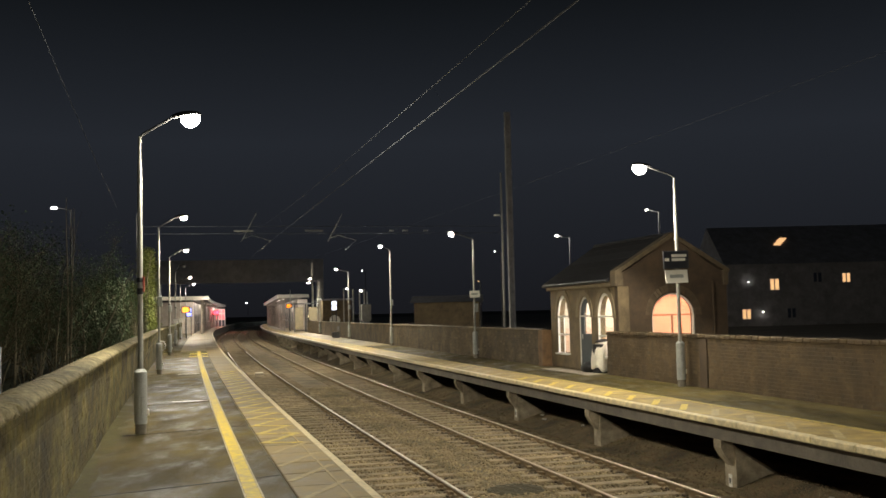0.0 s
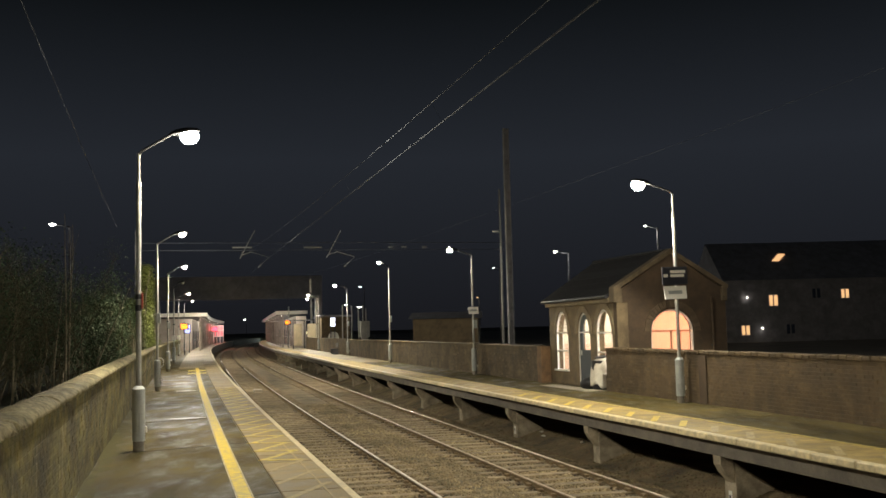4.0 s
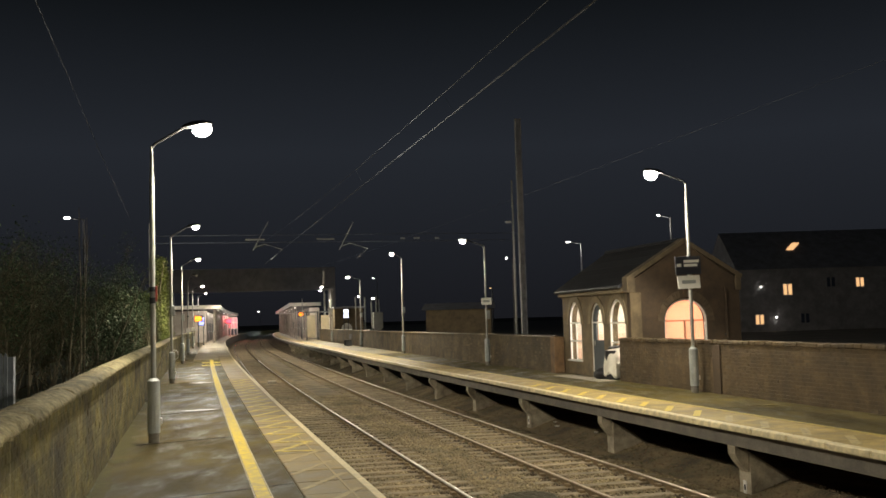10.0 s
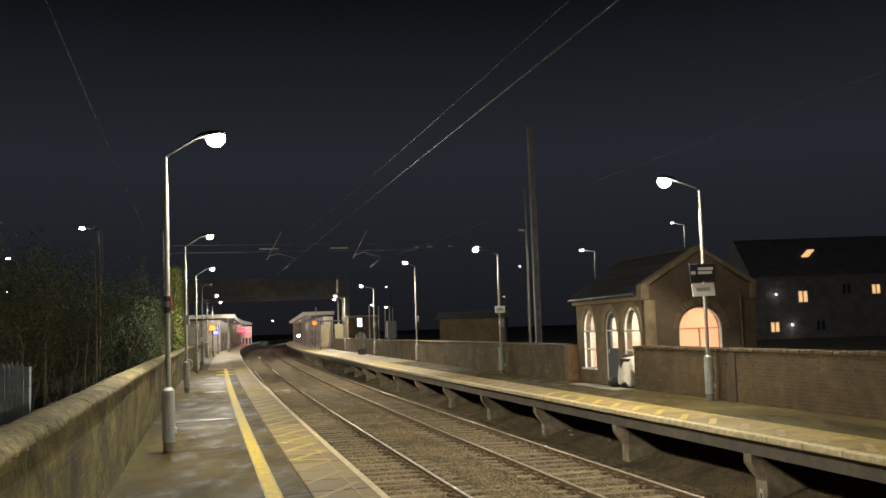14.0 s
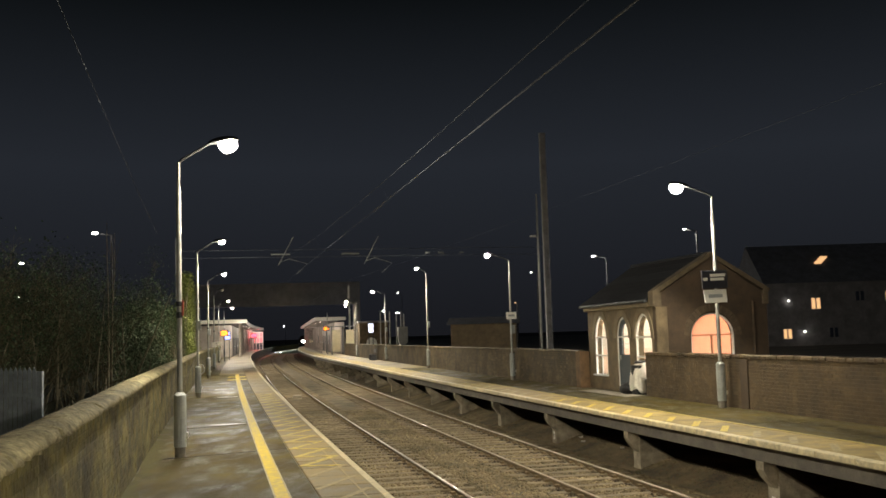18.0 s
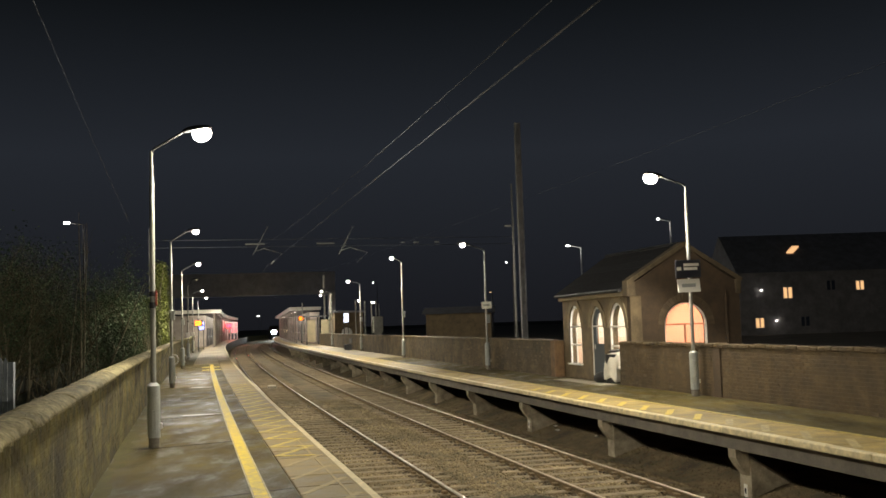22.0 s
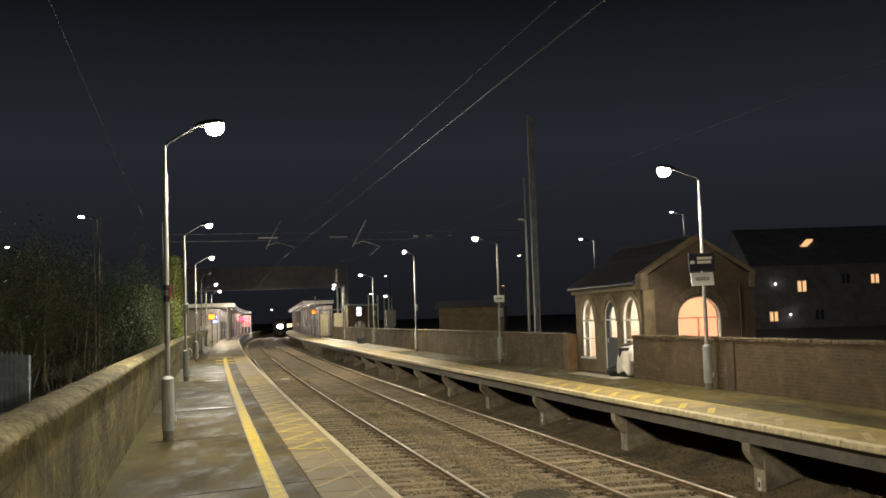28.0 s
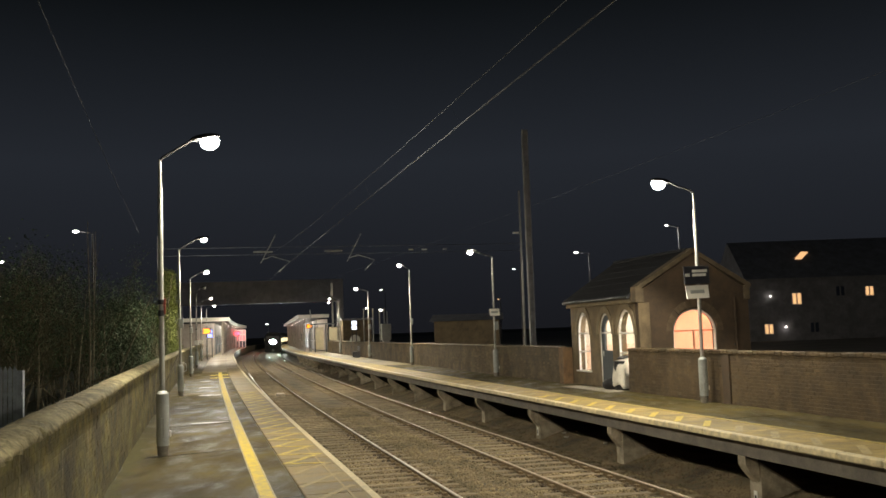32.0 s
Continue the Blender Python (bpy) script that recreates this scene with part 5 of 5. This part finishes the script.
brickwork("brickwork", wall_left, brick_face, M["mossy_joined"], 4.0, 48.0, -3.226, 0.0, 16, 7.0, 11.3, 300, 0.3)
brickwork("brickwork", wall_right, brick_far, M["brick_joined"], 9.0, 26.1, 9.775, 0.0, 15, 15.5, 20.1, 300)
brickwork("brickwork", wall_right_far, brick_far, M["brick_far"], 31.75, 104, 9.775, 0.0, 15, 0, 0, 0)
caps_left = []
for i in range(8):
    q = bmesh.new()
    rings = []
    for k in range(23):
        y = -0.4485 + 0.897 * k / 22
        f = 0.97 if k in (0, 22) else 1.0
        rings.append([q.verts.new((x * f, y, z * f)) for x, z in half_round(0, 0, CAP_R, 10)])
    for a, b in zip(rings, rings[1:]):
        for j in range(10):
            q.faces.new((a[j], a[j + 1], b[j + 1], b[j]))
        q.faces.new((a[10], a[0], b[0], b[10]))
    q.faces.new(rings[0][::-1])
    q.faces.new(rings[-1])
    for v in q.verts:
        w = v.co + Vector((i * 7.3, i * 2.1, 0))
        if v.co.z > 0.005:
            v.co.xz *= 1 + 0.10 * noise.noise(w * 3.1) + 0.10 * noise.noise(w * 11) + 0.07 * noise.noise(w * 23)
        else:
            v.co.x += 0.03 * noise.noise(w * 6)
            v.co.z -= 0.03 * abs(noise.noise(w * 7))
    caps_left.append(mesh_of(q, "cap_stone", M["cap"], True))
for i in range(30):
    part("cap_stone", caps_left[i * 5 % 8], None, wall_left, m=stand(3.8 + 0.9 * i, -3.325 + random.uniform(-0.008, 0.008), 1.25 + random.uniform(-0.008, 0.004), random.uniform(-0.4, 0.4) + 180 * random.randint(0, 1)))
part("cap", sweep(half_round(-3.325, 1.25), 30.36, 110, 2), M["cap"], wall_left)
part("cap", sweep(half_round(-3.325, 1.25), -8, 3.4, 2), M["cap"], wall_left)
cap_right = mesh_of(box(-0.15, 0.15, -0.108, 0.108, 0, 0.095, 0.02), "cap_brick", M["brick"])
for i in range(80):
    part("cap_brick", cap_right, None, wall_right, m=stand(8.7 + 0.22 * i, 9.89 + random.uniform(-0.01, 0.01), 1.14 + random.uniform(-0.012, 0.008), random.uniform(-2, 2)))


def stones(name, count, seed, s_far, power, pick, material, label, small=0.014, large=0.032):
    """Loose broken stones, each an uneven block of eight corners and twelve triangles."""
    g = np.random.default_rng(seed)
    along = 8.6 + (s_far - 8.6) * g.random(count) ** power
    over = g.uniform(0.12, 7.9, count)
    near = np.min(np.abs(over[:, None] - np.array([[1.02, 2.49, 4.62, 6.09]])), axis=1)
    bay = np.abs((along - 6 + 0.325) % 0.65 - 0.325)
    middle = np.min(np.abs(over[:, None] - np.array([[1.755, 5.355]])), axis=1)
    on_sleeper = (bay < 0.135) & (middle < 1.25) & (g.random(count) > np.where(over < 3.2, 0.8, 0.10))
    keep = pick(near, over) & ~on_sleeper
    along, over = along[keep], over[keep]
    n = len(along)
    z = np.where(over < 6.6, -1.205, np.where(over < 7.0, -1.205 - (over - 6.6) * 0.1, -1.235 + (over - 7.0) * 0.3))
    base = np.array([at(a, o) for a, o in zip(along, over)])
    half = g.uniform(small, large, n)
    base[:, 2] = z + half * g.uniform(0.0, 0.7, n)
    corner = np.array([(x, y, w) for x in (-1, 1) for y in (-1, 1) for w in (-1, 1)], float)
    body = corner[None] * (half[:, None] * np.stack([np.ones(n), g.uniform(0.55, 1.0, n), g.uniform(0.45, 0.9, n)], 1))[:, None]
    body *= g.uniform(0.55, 1.15, (n, 8, 1))
    v = g.normal(size=(n, 4))
    v /= np.linalg.norm(v, axis=1)[:, None]
    a, b, c, d = v.T
    turn = np.stack([np.stack([1 - 2 * (c * c + d * d), 2 * (b * c - a * d), 2 * (b * d + a * c)], 1),
                     np.stack([2 * (b * c + a * d), 1 - 2 * (b * b + d * d), 2 * (c * d - a * b)], 1),
                     np.stack([2 * (b * d - a * c), 2 * (c * d + a * b), 1 - 2 * (b * b + c * c)], 1)], 1)
    co = np.einsum("nij,nkj->nki", turn, body) + base[:, None]
    quad = np.array([(0, 1, 3, 2), (4, 6, 7, 5), (0, 4, 5, 1), (2, 3, 7, 6), (0, 2, 6, 4), (1, 5, 7, 3)])
    fa = (quad[None] + 8 * np.arange(n)[:, None, None]).reshape(-1, 4)
    me = bpy.data.meshes.new(name)
    me.vertices.add(n * 8)
    me.vertices.foreach_set("co", co.reshape(-1))
    me.loops.add(n * 24)
    me.loops.foreach_set("vertex_index", fa.reshape(-1))
    me.polygons.add(n * 6)
    me.polygons.foreach_set("loop_start", np.arange(0, n * 24, 4))
    me.update(calc_edges=True)
    me.validate()
    me.materials.append(material)
    tagged(new(name, me), label, "ballast", "", "stuff")


stones("ballast_stones", 90000, 5, 42, 1.7, lambda near, over: (near > 0.24) & (over < 6.75), M["stone"], "loose brown and grey ballast stones between the rails")
# stones close to each rail hold its shadow in their dark colour
stones("rusty_stones", 60000, 6, 40, 1.6, lambda near, over: (near < 0.30) & (near > 0.085), M["stone_shaded"], "rusty ballast stones along the rails, darkened for rail shade")
stones("bank_stones", 45000, 7, 40, 1.5, lambda near, over: over > 6.7, M["stone_bank"], "dark stones and dirt on the bank under the platform", 0.008, 0.02)
tag = thing("post_tag", "small red and white tag strapped to a lamp post", "tag", m=stand(17.45, -2.645, 2.62))
part("strap", cone(0.055, 0.055, -0.30, -0.2, 12), M["dark_paint"], tag)
part("label_plate", box(0.045, 0.075, -0.055, 0.0, -0.26, 0.0, 0.004), M["red_tag"], tag, "red tag")
box_ = thing("track_box", "small pale box lying on the ballast", "box", m=stand(52, 1.75, -1.19))
part("body", box(-0.22, 0.22, -0.35, 0.35, 0, 0.16, 0.03), M["concrete"], box_)
cover = thing("drain_cover", "round dark mesh cover lying between the tracks", "cover", m=stand(16.4, 3.56, -1.19))
part("disc", cone(0.5, 0.47, 0, 0.028, 24), M["cover"], cover)
for k in range(-3, 4):
    w = math.sqrt(0.2 - (0.12 * k) ** 2)
    part("bar", box(-w, w, 0.12 * k - 0.02, 0.12 * k + 0.02, 0.028, 0.038), M["cover"], cover)


# ---- small fittings ----
def fixture(s, o, z, w, h, mt, label, dx=0.0):
    p = thing("post_box", label, "box", "boxes on posts", m=stand(s, o, z))
    part("case", box(dx - w / 2, dx + w / 2, -0.16, -0.055, 0, h, 0.012), M[mt], p)
    part("clip", box(-0.05, 0.05, -0.055, 0.0, h * 0.4, h * 0.4 + 0.05), M["galv"], p)


for s, o, z in ((38.2, 9.39, 1.85), (55.2, 9.36, 2.3), (73.3, 9.64, 2.2), (35.1, -2.74, 2.3), (52.4, -2.72, 2.2)):
    fixture(s, o, z, 0.16, 0.34, "grey_paint", "small grey loudspeaker box strapped to a lamp post", 0.04)
for s, o in ((68.6, -2.75), (88, -2.86)):
    fixture(s, o, 1.5, 0.3, 0.3, "sign_white", "small white notice on a lamp post")
loop = thing("cable_loop", "white cable looped from the top of a post casing", "cable", m=stand(35.1, -2.74))
part("strand", tube([(0.05, -0.06, 1.12), (0.16, -0.08, 1.10), (0.21, -0.08, 1.0), (0.20, -0.08, 0.86), (0.11, -0.05, 0.80)], 0.016, 6), M["white"], loop)
bench = thing("bench", "dark slatted metal bench against the wall", "bench", m=stand(78, 9.35))
for k in range(3):
    part("seat_slat", box(-0.12 * k - 0.05, -0.12 * k + 0.05, -0.8, 0.8, 0.44, 0.47), M["dark_paint"], bench)
for k in range(3):
    part("back_slat", box(0.1, 0.13, -0.8, 0.8, 0.55 + 0.13 * k, 0.65 + 0.13 * k), M["dark_paint"], bench)
for y in (-0.7, 0.7):
    part("leg", box(-0.3, 0.12, y - 0.03, y + 0.03, 0, 0.44), M["dark_paint"], bench)
pole = thing("radio_mast", "slim pale mast with a white cylinder on top", "mast", m=stand(116, 11.4))
part("shaft", cone(0.09, 0.07, -0.02, 6.4, 10), M["galv"], pole)
part("aerial", cone(0.14, 0.14, 6.4, 7.9, 12), M["white"], pole, "white cylinder")
for s, o, h in ((113, 8.6, 4.6), (110, 10.9, 5.0), (98, 12.7, 4.3), (98, 13.62, 4.2), (98, 14.3, 4.0), (97, 14.6, 4.2)):
    q = thing("slim_post", "slim pale metal post in the far forecourt", "post", "slim posts", m=stand(s, o))
    part("shaft", cone(0.06, 0.05, -0.02, h, 10), M["galv"], q)
    part("finial", cone(0.07, 0.02, h, h + 0.12, 10), M["galv"], q)


# ---- painted sheen patches, weeds and litter ----
def blot(s, o, ls, lo, seed, name="joint_patch", material="wet", label="pale patch painted for the wet sheen along a paving joint", z=0.003):
    rng = random.Random(seed)
    q = bmesh.new()
    n = 16
    rim = [(1 + rng.uniform(-0.35, 0.3)) for _ in range(n)]
    vs = [q.verts.new(at(s + ls * rim[k] * math.sin(6.2832 * k / n), o + lo * rim[k] * math.cos(6.2832 * k / n), z)) for k in range(n)]
    q.faces.new(vs)
    setting(name, q, M[material], label)


# pale blots paint the bright reflections along four wet joints
for i, (s, o, ls, lo) in enumerate(((23.5, -1.85, 0.13, 0.42), (34.6, -1.8, 0.22, 0.4), (40.2, -1.9, 0.26, 0.35), (45.8, -1.9, 0.30, 0.35))):
    blot(s, o, ls, lo, i)
rng = random.Random(44)
for i in range(22):
    blot(9.5 + i * 0.95 + rng.uniform(-0.4, 0.4), -3.17 + rng.uniform(0, 0.10), rng.uniform(0.3, 0.9), rng.uniform(0.08, 0.24), 60 + i, "moss_patch", "moss", "olive moss and dirt along the foot of the wall", 0.002 + 0.0004 * (i % 3))
setting("threshold_paving", sweep(slab(9.15, 9.74, -0.02, 0.006), 26.3, 30.0, 0.8), M["concrete"], "pale paving before the waiting room door")
pipe = thing("downpipe", "dark rainwater pipe on the brick gable", "pipe", m=stand(25.92, 10.05))
part("pipe_run", tube([(2.98, -0.05, 0.0), (2.98, -0.05, 2.6)], 0.04, 8), M["gable_brick"], pipe)
part("pipe_clip", box(2.92, 3.04, -0.05, 0.0, 1.2, 1.25), M["dark_paint"], pipe)


def tufts(name, label, spots, seed):
    rng = random.Random(seed)
    vs, fs = [], []
    for c in spots:
        for _ in range(9):
            a, l, w = rng.uniform(0, 6.28), rng.uniform(0.02, 0.08), rng.uniform(0.004, 0.009)
            d = Vector((math.cos(a), math.sin(a), 0))
            n = Vector((-d.y, d.x, 0)) * w
            tip = c + d * l * 0.6 + Vector((0, 0, l))
            k = len(vs)
            vs.extend([tuple(c - n), tuple(c + n), tuple(tip)])
            fs.append((k, k + 1, k + 2))
    me = bpy.data.meshes.new(name)
    me.from_pydata(vs, [], fs)
    me.materials.append(M["weed"])
    tagged(new(name, me), label, "weeds", "", "stuff")


rng = random.Random(31)
tufts("bank_weeds", "thin dry weeds on the bank under the far platform", [at(s_, o_, -1.24 + max(0, o_ - 7.05) * 0.31) for s_, o_ in ((rng.uniform(10, 40), rng.uniform(6.85, 7.7)) for _ in range(500))], 9)
for i in range(14):
    r = random.Random(900 + i)
    s, o = r.uniform(11, 34), r.uniform(7.3, 7.7)
    p = thing("litter", "small pale scrap of litter on the bank", "litter", "scraps of litter", m=stand(s, o, -1.21 + (o - 7.05) * 0.31, r.uniform(0, 180)))
    q = box(-0.05, 0.05, -0.035, 0.035, 0.0, 0.035)
    for v in q.verts:
        v.co += Vector((r.uniform(-0.02, 0.02), r.uniform(-0.02, 0.02), r.uniform(0, 0.015)))
    part("scrap", q, M["litter"], p)


def motions():
    for i, car in enumerate(TRAIN):
        rows = []
        for t, s in RUN:
            a, b = at(s + 20.6 * i + 2, 5.355, -1.08), at(s + 20.6 * i + 18, 5.355, -1.08)
            d = (b - a).normalized()
            rows.append((t, Matrix.Translation(a - d * 2) @ pose(0, 0, 0, 0, 0, math.degrees(math.atan2(-d.x, d.y)))))
        walk(car, rows)


motions()
